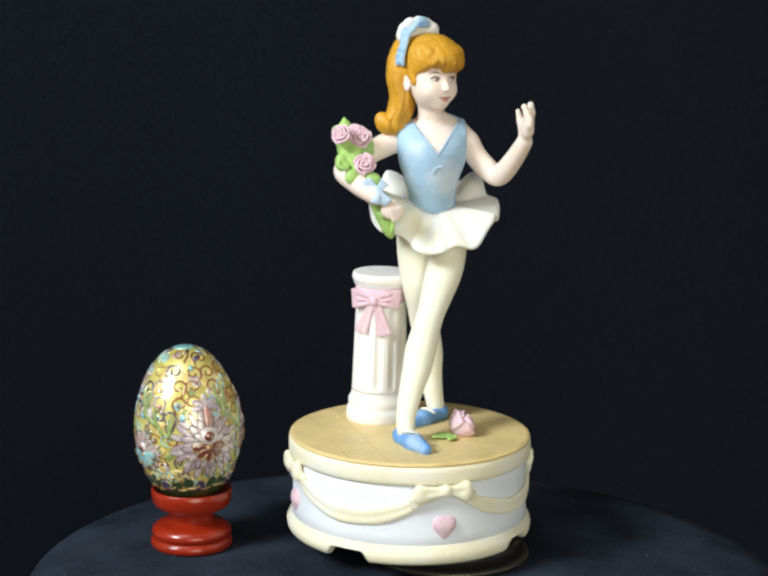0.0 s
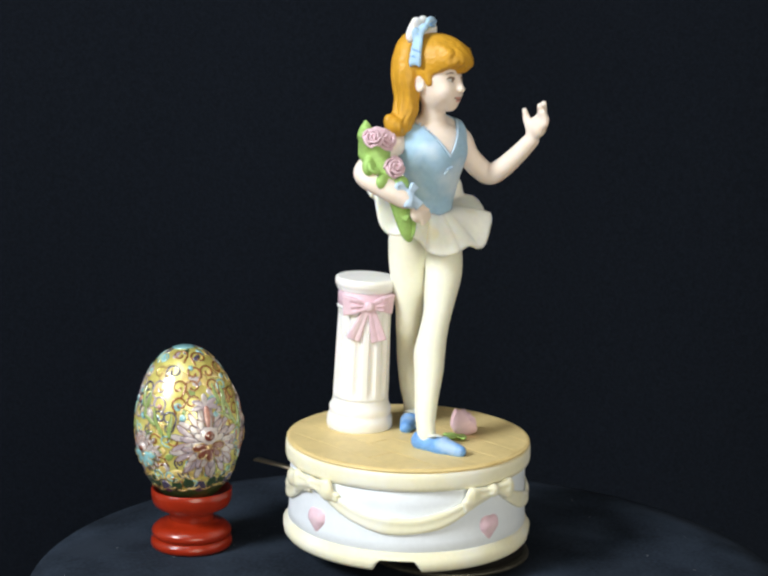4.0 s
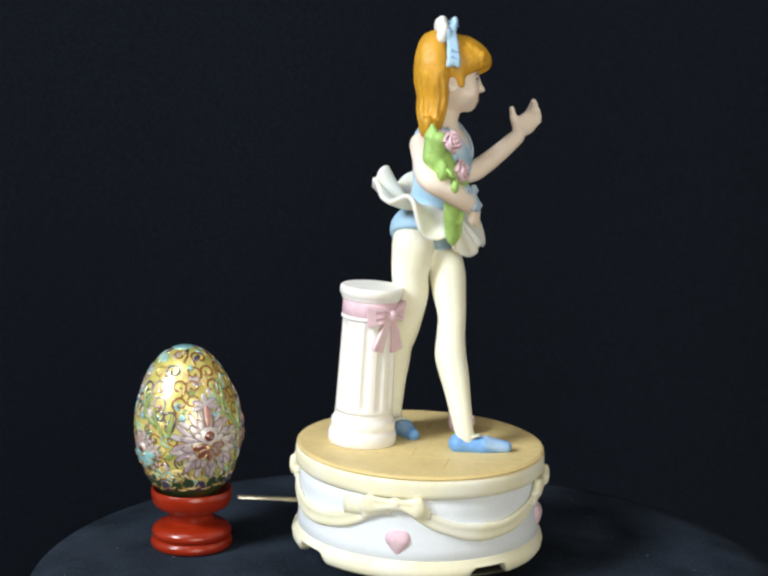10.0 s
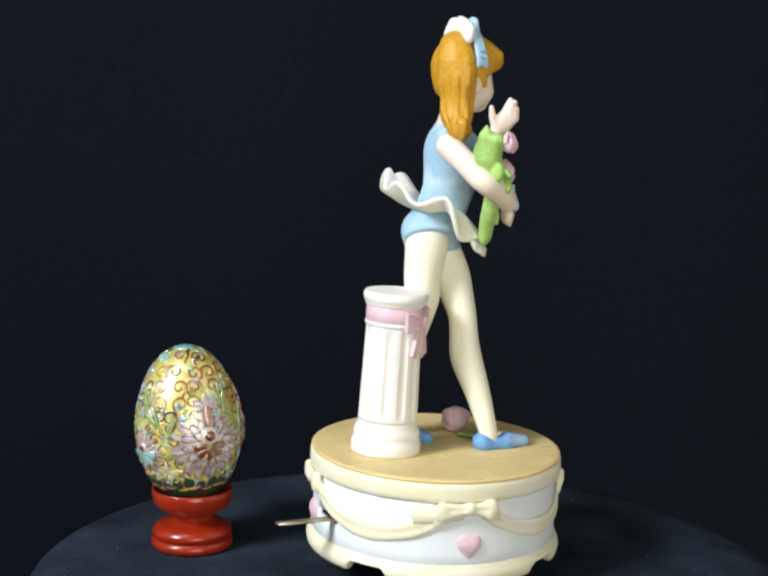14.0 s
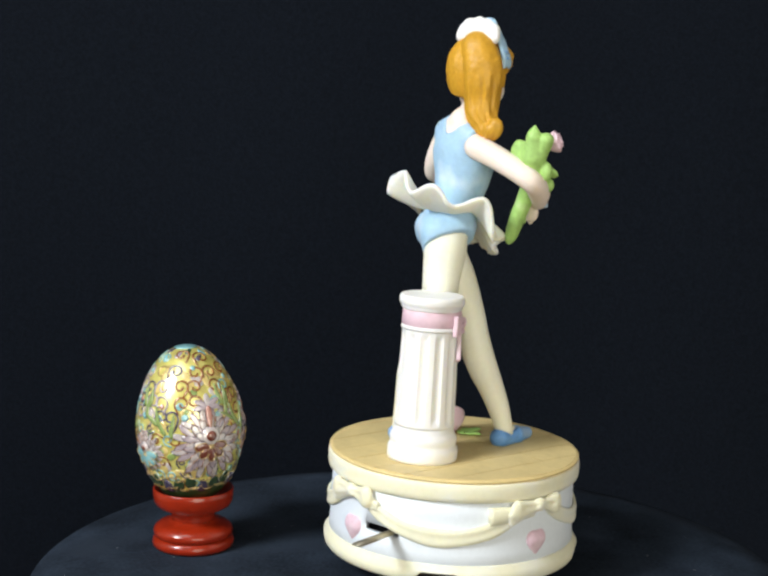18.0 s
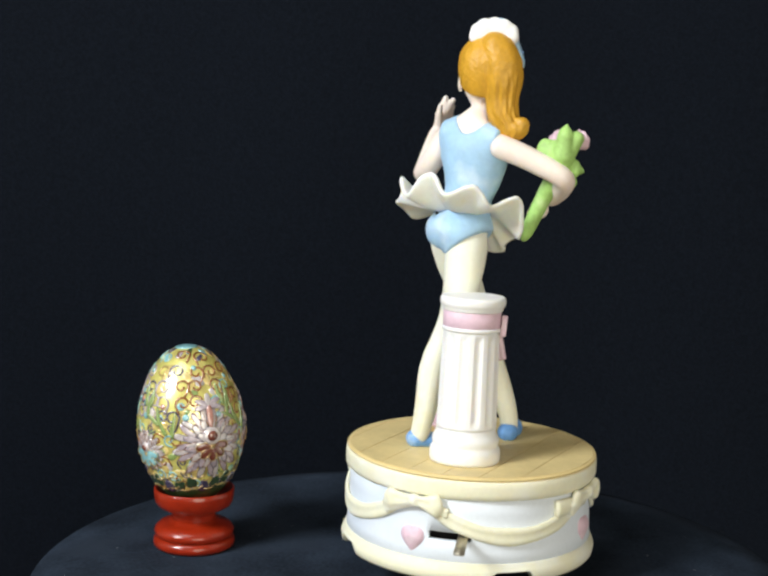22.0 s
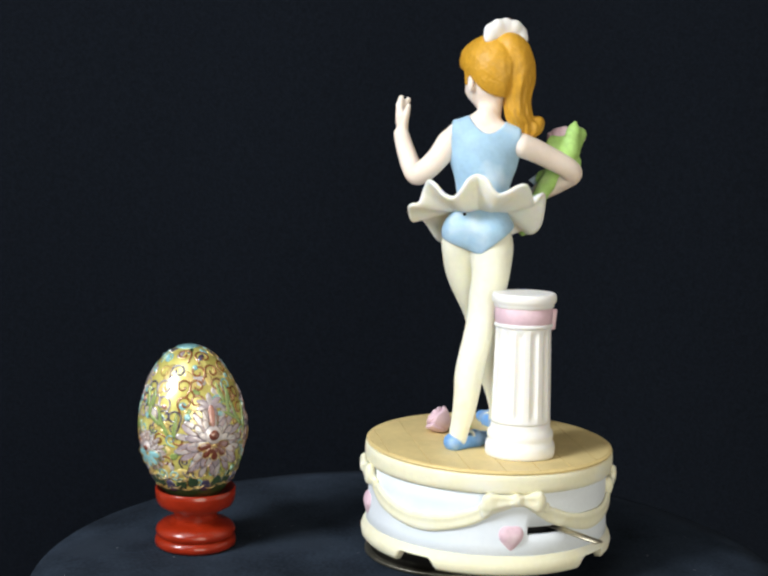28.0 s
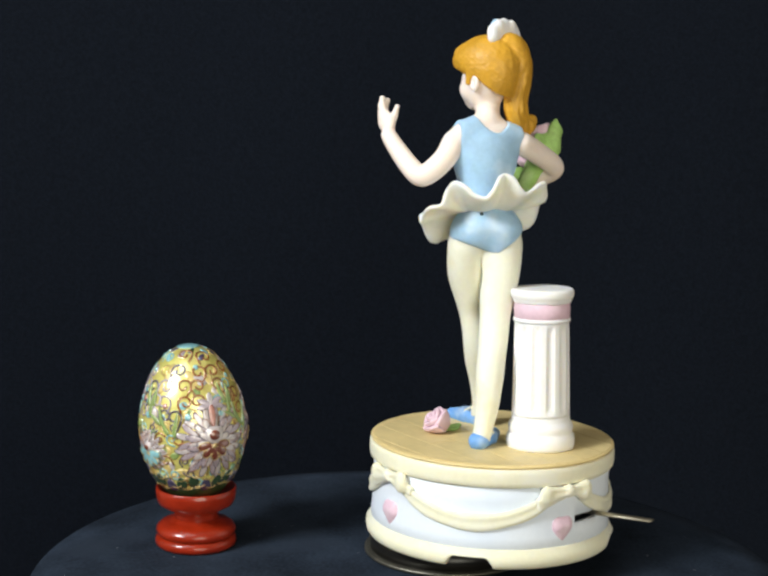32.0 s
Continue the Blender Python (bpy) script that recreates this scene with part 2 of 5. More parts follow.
def room():
    # added room shell, out of view; its pale plaster bounces fill light
    for name, args, m in (("floor", (-2, 2, -2.6, 1.4, -0.05, 0), BOARDS), ("ceiling", (-2, 2, -2.6, 1.4, 2.5, 2.55), PLASTER),
                          ("wall_west", (-2.1, -2, -2.6, 1.4, 0, 2.5), PLASTER), ("wall_east", (2, 2.1, -2.6, 1.4, 0, 2.5), PLASTER),
                          ("wall_south", (-2.1, 2.1, -2.7, -2.6, 0, 2.5), PLASTER), ("wall_north", (-2.1, 2.1, 1.4, 1.5, 0, 2.5), PLASTER)):
        tagged(finish(name, box(*args), m, smooth=False), "plain unseen room surface, added round the set-up", "room", kind="structure")
    # black cloth hung behind, with soft folds
    nx, nz = 120, 60
    bm = bmesh.new()
    rows = []
    for j in range(nz + 1):
        row = []
        for i in range(nx + 1):
            x, z = -1.5 + 3.0 * i / nx, 0.0 + 2.3 * j / nz
            y = 0.52 + 0.006 * math.sin(x * 21 + 0.6 * math.sin(z * 3)) + 0.012 * noise.noise((x * 3, z * 1.2, 3.0)) + 0.004 * noise.noise((x * 11, z * 5, 1.0))
            row.append(bm.verts.new((x, y, z)))
        rows.append(row)
    for j in range(nz):
        for i in range(nx):
            bm.faces.new((rows[j][i], rows[j][i + 1], rows[j + 1][i + 1], rows[j + 1][i]))
    ob = finish("backdrop", bm, DROP)
    sol = ob.modifiers.new("thickness", "SOLIDIFY")
    sol.thickness = 0.002
    tagged(ob, "black cloth hung as a plain backdrop with faint folds", "backdrop", kind="structure")


room()


def round_stand():
    """Round pedestal under a black cloth that falls in folds."""
    cx, cy, R = -0.0134, -0.0195, 0.1520
    root = tagged(new("round_display_stand"), "small round display stand covered with black cloth", "stand")
    root.location = (cx, cy, 0)
    sides = 160
    bm = bmesh.new()
    prof = [(0.02, 0), (0.05, 0), (0.08, 0), (0.105, 0), (0.122, 0), (0.132, -0.0003), (0.1385, -0.0012), (R, -0.0042), (R + 0.0026, -0.0095), (R + 0.003, -0.02), (R + 0.004, -0.05),
            (R + 0.006, -0.12), (R + 0.009, -0.25), (R + 0.012, -0.45), (R + 0.015, -0.74)]
    rings = [[bm.verts.new((0, 0, 0))]]
    for r, z in prof:
        amp = max(0.0, -z - 0.012)
        ring = []
        for i in range(sides):
            a = 2 * math.pi * i / sides
            w = min(1.0, amp * 7) * 0.012 * (math.sin(a * 11 + 1) + 0.5 * math.sin(a * 17 + 2))
            ring.append(bm.verts.new(((r + w) * math.cos(a), (r + w) * math.sin(a), z)))
        rings.append(ring)
    for a, b in zip(rings, rings[1:]):
        for i in range(sides):
            j = (i + 1) % sides
            if len(a) == 1:
                bm.faces.new((a[0], b[i], b[j]))
            else:
                bm.faces.new((a[i], b[i], b[j], a[j]))
    cloth = part("tablecloth", bm, CLOTH, root)
    cloth.location = (0, 0, TABLE)
    sol = cloth.modifiers.new("thickness", "SOLIDIFY")
    sol.thickness, sol.offset = 0.0012, -1
    part("pedestal", lathe([(0, 0), (0.12, 0), (0.12, 0.02), (0.05, 0.04), (0.05, 0.70), (0.1395, 0.715), (0.1395, 0.7475), (0, 0.7475)]), BOARDS, root)


round_stand()


def lint():
    """Pale specks of dust and lint lying on the black cloth."""
    rnd = random.Random(21)
    bm = bmesh.new()
    for i in range(70):
        r, a = 0.138 * math.sqrt(rnd.random()), rnd.uniform(0, 2 * math.pi)
        x, y, s = -0.0146 + r * math.cos(a), -0.0255 + r * math.sin(a), rnd.uniform(0.00010, 0.00026)
        m = Matrix.Translation((x, y, TABLE + s * 0.4)) @ Matrix.Rotation(rnd.uniform(0, 3.1), 4, "Z") @ Matrix.Diagonal((s * rnd.uniform(1, 3), s, s * 0.6, 1))
        bmesh.ops.create_icosphere(bm, subdivisions=1, radius=1, matrix=m)
    tagged(finish("lint", bm, mat("pale_lint", (0.22, 0.23, 0.25), 0.9, vary=0.3)), "tiny pale specks of lint on the black cloth", "lint", kind="stuff")


lint()


# ---- music box ----
TH = (3.48732, -0.03196, -0.02411, -0.00629, 0.00033)   # turn in radians over the clip
TILT = (0.01016, 0.01767)
CENTRE = (-0.016613, 0.004608, 0.046557)
H = 0.040   # the stage lies this far above the box's underside
music_box = tagged(new("music_box"), "painted bisque porcelain music box with a ballerina on its stage", "music box")


def polar(r, deg, z):
    a = radians(deg)
    return Vector((r * math.cos(a), r * math.sin(a), z))


def tube(path, radii, side=None, sides=10, flat=1.0, groove=0.0):
    """A closed tube along path; side: a function giving the direction in which it is flattened to flat times its radius; groove: depth of a furrow along that side."""
    bm = bmesh.new()
    dent = [1 - groove * math.exp(-(min(k, sides - k) / sides * 2 * math.pi / 0.4) ** 2) for k in range(sides)]
    rings = []
    n = len(path)
    for i, p in enumerate(path):
        p = Vector(p)
        d = (Vector(path[min(i + 1, n - 1)]) - Vector(path[max(i - 1, 0)])).normalized()
        s = side(p) if side else (Vector((0, 0, 1)) if abs(d.z) < 0.9 else Vector((1, 0, 0)))
        s = (s - d * s.dot(d)).normalized()
        u = d.cross(s)
        r = radii[i] if hasattr(radii, "__len__") else radii
        rings.append([bm.verts.new(p + s * (r * flat * dent[k] * math.cos(2 * math.pi * k / sides)) + u * (r * math.sin(2 * math.pi * k / sides))) for k in range(sides)])
    for a, b in zip(rings, rings[1:]):
        for k in range(sides):
            bm.faces.new((a[k], a[(k + 1) % sides], b[(k + 1) % sides], b[k]))
    bm.faces.new(rings[0])
    bm.faces.new(rings[-1][::-1])
    return bm


def net_mesh(name, prims, h, material, k=0.002):
    v, q = sdf_mesh(prims, h, k)
    me = bpy.data.meshes.new(name)
    me.from_pydata(v.tolist(), [], q.tolist())
    me.materials.append(material)
    me.polygons.foreach_set("use_smooth", [True] * len(me.polygons))
    me.update()
    return me


def put(name, me, parent, m=None, label=""):
    ob = new(name, me)
    ob.parent = parent
    if m is not None:
        ob.matrix_local = m
    return tagged(ob, label)


def on_drum(r, deg, z):
    """Pose on the drum's wall: x runs round it to the right as seen from outside, y points into it, z up."""
    return Matrix.Translation(polar(r, deg, z)) @ Matrix.Rotation(radians(deg + 90), 4, "Z")


BOWS = (-72, -161, 109, 19)


def drum():
    wall_r = 0.0482
    # wall with a slot for the stop lever
    bm = bmesh.new()
    sides, zs = 240, (0.0050, 0.012, 0.0158, 0.0190, 0.026, 0.035)
    grid = [[bm.verts.new(polar(wall_r - 0.0002 + 0.0009 * max(0, (0.024 - z) / 0.018) ** 1.5, 360 * i / sides, z)) for i in range(sides)] for z in zs]
    for j in range(len(zs) - 1):
        for i in range(sides):
            if j == 2 and 115.0 <= 360 * (i + 0.5) / sides <= 134.5:
                continue
            k = (i + 1) % sides
            bm.faces.new((grid[j][i], grid[j][k], grid[j + 1][k], grid[j + 1][i]))
    wall = part("drum_wall", bm, WALLP, music_box, "pale lavender painted drum wall")
    sol = wall.modifiers.new("thickness", "SOLIDIFY")
    sol.thickness, sol.offset = 0.0028, -1
    # added block: its black colour gives the shade inside the drum
    part("hollow_block", lathe([(0, 0.004), (0.042, 0.004), (0.042, 0.034), (0, 0.034)], 64), DARK, music_box, "black block standing in for the dark hollow of the drum")
    # cream rim under the stage, and the flared foot rim with cut-outs
    part("upper_rim", lathe([(0.0475, H - 0.0078), (0.0488, H - 0.0080), (0.0496, H - 0.0072), (0.0499, H - 0.0058), (0.0499, H - 0.0030), (0.0498, H - 0.0014), (0.0494, H - 0.0008), (0.0484, H - 0.0007), (0.0470, H - 0.0007)], 160), CREAM, music_box, "cream band below the stage")
    bm = bmesh.new()
    sides = 360
    prof = [(0.0470, 0.0078), (0.0488, 0.0080), (0.0493, 0.0074), (0.0496, 0.0066), (0.0502, 0.0056), (0.0507, 0.0040), (0.0503, 0.0016), (0.0494, 0.0004), (0.0470, 0.0002), (0.0462, 0.0010), (0.0462, 0.0074)]
    rings = []
    for i in range(sides):
        deg = 360 * i / sides
        lift = 0.0
        for b in BOWS:
            d = abs((deg - (b - 45) + 180) % 360 - 180)
            lift = max(lift, 1.0 if d < 7.5 else max(0.0, 1 - (d - 7.5) / 3.2) ** 0.6)
        rings.append([bm.verts.new(polar(r, deg, max(z, lift * 0.0046 + (0.0 if z > 0.0045 else z * 0.15)))) for r, z in prof])
    for i in range(sides):
        a, b = rings[i], rings[(i + 1) % sides]
        for k in range(len(prof)):
            bm.faces.new((a[k], b[k], b[(k + 1) % len(prof)], a[(k + 1) % len(prof)]))
    part("foot_rim", bm, CREAM, music_box, "cream scalloped foot rim")
    # stage: a thin round board with plank joints cut into it
    stage = part("stage", lathe([(0, H - 0.0016), (0.0485, H - 0.0016), (0.0487, H - 0.0006), (0.0494, H - 0.0003), (0.0496, H + 0.0001), (0.0494, H + 0.00045), (0.0488, H + 0.00066), (0.0480, H + 0.00068), (0, H + 0.00068)], 160), DECK, music_box, "tan wood-look stage floor")
    # planks
    part("joint_ground", lathe([(0, H + 0.0005), (0.0482, H + 0.0005), (0.0482, H + 0.00074), (0, H + 0.00074)], 120), WASH, stage, "brown wash in the plank joints")
    w, gap, R = 0.0132, 0.00018, 0.0484
    rnd = random.Random(4)
    done = set()
    for s in range(-4, 4):
        x0, x1 = (s + 0.35) * w + gap, (s + 1.35) * w - gap
        x0, x1 = max(x0, -R + 0.0005), min(x1, R - 0.0005)
        if x1 - x0 < 0.002:
            continue
        ends = [-1.0, rnd.uniform(-0.02, 0.03), 1.0]
        for y0, y1 in zip(ends, ends[1:]):
            if math.sqrt(max(0, R * R - max(abs(x0), abs(x1)) ** 2)) < 0.03:
                y0, y1 = -1.0, 1.0
                if ends.index(y1) == 2 and len(ends) == 3 and s in done:
                    continue
                done.add(s)
            up, dn = [], []
            for k in range(9):
                x = x0 + (x1 - x0) * k / 8
                c = math.sqrt(R * R - x * x)
                up.append((x, min(c, y1 - gap)))
                dn.append((x, max(-c, y0 + gap)))
            pts = dn + up[::-1]
            bm = bmesh.new()
            lo = [bm.verts.new((x, y, H + 0.0002)) for x, y in pts]
            hi = [bm.verts.new((x, y, H + 0.00090 - 0.00003 * (s % 2))) for x, y in pts]
            bm.faces.new(hi)
            for k in range(len(pts)):
                j = (k + 1) % len(pts)
                bm.faces.new((lo[k], lo[j], hi[j], hi[k]))
            ob = part("plank", bm, DECK, stage, smooth=False)
            ob.matrix_local = Matrix.Rotation(radians(20), 4, "Z")
    # swags between the bows
    for i in range(4):
        a0 = BOWS[i]
        a1 = a0 - ((a0 - BOWS[(i + 1) % 4]) % 360)
        path, rad = [], []
        for k in range(41):
            u = k / 40 * 2 - 1
            deg = a0 + (a1 - a0) * (0.09 + 0.82 * k / 40)
            z = H - 0.0123 - 0.0095 * (1 - abs(u) ** 2.1)
            path.append(polar(0.0489, deg, z))
            rad.append(0.0022 + 0.0012 * (1 - u * u) + 0.0002 * math.sin(9 * u + i))
        part("swag", tube(path, rad, side=lambda p: Vector((p.x, p.y, 0)).normalized(), sides=22, flat=0.36, groove=0.45), CREAM, music_box, "cream ribbon swag in relief")
    # bows, moulded flat against the wall
    bow = net_mesh("bow", [
        ball(mm(0, -0.4, 0), mm(2.2, 1.9, 2.6)),
        band(mm(0.6, 0.0, -0.1), mm(9.6, 0.5, -1.0), 0.0016, 0.0040, 0.0014, edge=0.0013), ball(mm(8.6, 0.4, -0.9), mm(3.0, 1.9, 3.9)),
        band(mm(-0.6, 0.0, -0.1), mm(-10.6, 0.8, -1.0), 0.0016, 0.0034, 0.0014, edge=0.0013), ball(mm(-10.4, 0.9, -1.0), mm(2.6, 1.6, 3.3)),
        band(mm(-1.6, 0.8, -1.4), mm(-13.4, 2.0, -5.0), 0.0018, 0.0028, 0.0012, edge=0.0011), band(mm(7.0, 1.4, -2.8), mm(13.4, 2.6, -3.8), 0.0018, 0.0020, 0.0012, edge=0.0011),
        rod(mm(2.4, -1.9, -0.1), mm(6.4, -2.0, -0.5), 0.0003, 0.0006, op="cut", k=0.0012), rod(mm(-2.4, -1.9, 0.0), mm(-7.0, -1.7, -0.2), 0.0003, 0.0006, op="cut", k=0.0012)], 0.00036, CREAM, 0.0016)
    heart = net_mesh("heart", [
        ball(mm(-2.1, 0.2, 1.9), mm(2.9, 2.1, 2.9)), ball(mm(2.1, 0.2, 1.9), mm(2.9, 2.1, 2.9)), ball(mm(0, 0.2, -0.6), mm(3.3, 2.1, 3.4)),
        rod(mm(-1.9, 0.5, 0.4), mm(0, 0.6, -4.6), 0.0024, 0.0007), rod(mm(1.9, 0.5, 0.4), mm(0, 0.6, -4.6), 0.0024, 0.0007)], 0.0003, PINK, 0.0024)
    for deg in BOWS:
        put("bow", bow, music_box, on_drum(0.0500, deg, H - 0.0098), "cream bow in relief")
    for deg in (-71.5, -159.6, 108.0, 18.5):
        put("heart", heart, music_box, on_drum(0.0480, deg, H - 0.0250) @ Matrix.Diagonal((0.92, 0.8, 0.94, 1)), "small raised pink heart")
    # a long loose end of one bow
    path = [polar(0.0489, -163 - k * 2.0, H - 0.0122 - 0.0001 * k) for k in range(12)]
    part("bow_tail", tube(path, [0.0026 + 0.0001 * k for k in range(12)], side=lambda q: Vector((q.x, q.y, 0)).normalized(), sides=12, flat=0.5), CREAM, music_box, "loose end of a cream bow")
    # stop lever of the works, out of the slot
    a, b = Vector(mm(-29.0, 33.0, 17.3)), Vector(mm(-47.9, 55.2, 19.2))
    d = (b - a).normalized()
    s = Vector((0, 0, 1)).cross(d).normalized()
    n = d.cross(s)
    bm = bmesh.new()
    bmesh.ops.create_cube(bm, size=1, matrix=Matrix.Translation((a + b) / 2) @ Matrix((d, s, n)).transposed().to_4x4() @ Matrix.Diagonal(((b - a).length, 0.0040, 0.0009, 1)))
    bmesh.ops.bevel(bm, geom=bm.edges[:], offset=0.0003, segments=2, affect="EDGES")
    part("stop_lever", bm, BRASS, music_box, "flat brass stop lever")


drum()

# the black turning foot on which the box revolves stays where it stands
turning_foot = tagged(new("turning_foot"), "black round foot under the music box", "turntable foot")
turning_foot.location = (0, 0, TABLE + 0.0003)
part("foot_plate", lathe([(0, 0), (0.0330, 0), (0.0340, 0.0006), (0.0340, 0.0014), (0.0330, 0.0019), (0, 0.0019)], 96), DULL, turning_foot, "thin worn metal edge")
part("foot_disc", lathe([(0, 0.0019), (0.0316, 0.0019), (0.0316, 0.0080), (0.0304, 0.0086), (0, 0.0086)], 96), FOOT, turning_foot)


def column():
    root = tagged(new("column"), "short white fluted column with a pink ribbon")
    root.parent = music_box
    up = Vector((1.3, -1.8, 64)).normalized()
    shrink = Matrix.Diagonal((0.985, 0.985, 0.958, 1))
    root.matrix_local = Matrix.Translation(mm(-14.2, 18.9, 41.2)) @ Vector((0, 0, 1)).rotation_difference(up).to_matrix().to_4x4() @ shrink
    # base mouldings
    part("column_base", lathe([(0, -0.0006), (0.0134, -0.0006), (0.0138, 0.0006), (0.0138, 0.0034), (0.0135, 0.0050), (0.0129, 0.0057), (0.0127, 0.0063), (0.01295, 0.0070), (0.0131, 0.0082), (0.0129, 0.0094), (0.0123, 0.0104), (0.0119, 0.0112), (0.0117, 0.0128), (0.0115, 0.0146), (0, 0.0146)]), WHITE, root)
    # fluted shaft
    bm = bmesh.new()
    sides, rows = 240, 40
    rings = []
    for j in range(rows + 1):
        u = j / rows
        z = 0.0132 + 0.0394 * u
        r = 0.0117 - 0.0008 * u
        fade = min(1, max(0, (u - 0.045) / 0.05)) * min(1, max(0, (0.955 - u) / 0.05))
        fade = fade ** 0.6
        rings.append([bm.verts.new(polar(r - 0.0009 * fade * max(0.0, math.cos(12 * 2 * math.pi * i / sides) * 0.8 + 0.2) ** 0.6, 360 * i / sides, z)) for i in range(sides)])
    for a, b in zip(rings, rings[1:]):
        for i in range(sides):
            bm.faces.new((a[i], a[(i + 1) % sides], b[(i + 1) % sides], b[i]))
    bm.faces.new(rings[0][::-1])
    bm.faces.new(rings[-1])
    part("fluted_shaft", bm, WHITE, root)
    part("neck_ring", lathe([(0, 0.0520), (0.0110, 0.0520), (0.0115, 0.0525), (0.0116, 0.0532), (0.0111, 0.0539), (0, 0.0539)]), WHITE, root)
    part("ribbon_band", lathe([(0, 0.0536), (0.0108, 0.0536), (0.0112, 0.0540), (0.0113, 0.0568), (0.0112, 0.0600), (0.0108, 0.0604), (0, 0.0604)]), PINK, root, "pink ribbon round the column")
    part("capital", lathe([(0, 0.0598), (0.0108, 0.0598), (0.0115, 0.0603), (0.0119, 0.0608), (0.0117, 0.0614), (0.0123, 0.0620), (0.0127, 0.0630), (0.0127, 0.0645), (0.0124, 0.0655), (0.0118, 0.0659), (0.0114, 0.06585), (0.0112, 0.0658), (0.0110, 0.0658), (0, 0.0658)]), WHITE, root)
    def loop(sg, droop):
        out = [band(mm(sg * 0.8, 0.2, 0), mm(sg * 5.0, 0.1, 0.9 - droop), 0.0013, 0.0029, 0.0010), band(mm(sg * 4.6, 0.0, 0.9 - droop), mm(sg * 9.0, 3.4, 0.5 - droop), 0.0029, 0.0040, 0.0010)]
        out += [rod(mm(sg * 1.8, -1.0, 0.5), mm(sg * 6.6, 0.2, 2.0 - droop), 0.0003, 0.0006, op="cut", k=0.0005), rod(mm(sg * 1.8, -1.0, -0.4), mm(sg * 6.2, 0.0, -0.6 - droop), 0.0003, 0.0006, op="cut", k=0.0005)]
        return out
    bow = net_mesh("ribbon_bow", loop(1, 0.0) + loop(-1, 0.9) + [
        band(mm(-0.8, 0.5, -0.6), mm(-5.2, 1.0, -13.4), 0.0012, 0.0026, 0.0008), band(mm(0.8, 0.4, -0.6), mm(4.4, 0.7, -13.8), 0.0012, 0.0029, 0.0009),
        rod(mm(-1.2, -0.5, -2.2), mm(-4.6, 0.0, -13.0), 0.0003, 0.0005, op="cut", k=0.0005), rod(mm(1.2, -0.7, -2.2), mm(4.0, -0.4, -13.4), 0.0003, 0.0005, op="cut", k=0.0005),
        ball(mm(0, -0.8, 0), mm(1.7, 1.5, 2.1)), rod(mm(-0.4, -2.3, 1.6), mm(-0.4, -2.3, -1.6), 0.0002, 0.0003, op="cut", k=0.0005)], 0.00030, PINK, 0.0006)
    put("ribbon_bow", bow, root, on_drum(0.0116, -103, 0.0552) @ Matrix.Diagonal((1.12, 1.05, 1.1, 1)), "pink ribbon bow with two tails")


column()


def rose_head(name, parent, m, size, label):
    """A rose: a bud wound of thick petals."""
    root = tagged(new(name), label)
    root.parent = parent
    root.matrix_local = m @ Matrix.Diagonal((size, size, size, 1))
    for ring, (count, r, top, open_, off) in enumerate(((2, 0.30, 0.98, 0.04, 0), (3, 0.62, 0.90, 0.14, 0.4), (4, 0.90, 0.62, 0.30, 0.1))):
        for i in range(count):
            bm = bmesh.new()
            span = 2 * math.pi / count * (1.25 if count > 1 else 0.9)
            a0 = 2 * math.pi * i / count + off
            g = []
            for v in range(7):
                row = []
                for u in range(9):
                    s = u / 8 * 2 - 1
                    w = v / 6
                    a = a0 + s * span / 2
                    rr = (0.16 + (r - 0.16) * math.sin(min(1, w * 1.15) * math.pi / 2) ** 0.8) + open_ * max(0, w - 0.7) * 1.4 + 0.13 * s
                    z = (-0.75 + (top + 0.75) * w) - 0.16 * abs(s) ** 3 * w + 0.05 * math.sin(5 * s + i) * w
                    row.append(bm.verts.new((rr * math.cos(a), rr * math.sin(a), z)))
                g.append(row)
            for v in range(6):
                for u in range(8):
                    bm.faces.new((g[v][u], g[v][u + 1], g[v + 1][u + 1], g[v + 1][u]))
            ob = part("petal", bm, PINK, root)
            sol = ob.modifiers.new("thickness", "SOLIDIFY")
            sol.thickness, sol.offset = 0.28, 0
            bev = ob.modifiers.new("soft", "SUBSURF")
            bev.levels = bev.render_levels = 1
    bm = bmesh.new()
    bmesh.ops.create_uvsphere(bm, u_segments=20, v_segments=12, radius=0.6, matrix=Matrix.Translation((0, 0, -0.05)) @ Matrix.Diagonal((1, 1, 1.35, 1)))
    part("bud", bm, PINK, root)
    return root


def aim_z(place, direction, spin=0):
    q = Vector((0, 0, 1)).rotation_difference(Vector(direction).normalized())
    return Matrix.Translation(place) @ q.to_matrix().to_4x4() @ Matrix.Rotation(radians(spin), 4, "Z")


rose_head("fallen_rose", music_box, aim_z(mm(21.0, -6.5, 45.2), (0.75, 0.05, 0.62), 20), 0.0054, "pink rose lying on the stage")


def leaf_mesh(length, width, curl=0.15):
    bm = bmesh.new()
    g = []
    for v in range(9):
        w = v / 8
        hw = width / 2 * math.sin(math.pi * min(1, w * 0.94 + 0.06)) ** 0.8
        g.append([bm.verts.new((hw * s, length * w, curl * length * w * w + 0.12 * width * abs(s) + 0.02 * length * math.sin(9 * w))) for s in (-1, -0.5, 0, 0.5, 1)])
    for v in range(8):
        for u in range(4):
            bm.faces.new((g[v][u], g[v][u + 1], g[v + 1][u + 1], g[v + 1][u]))
    return bm


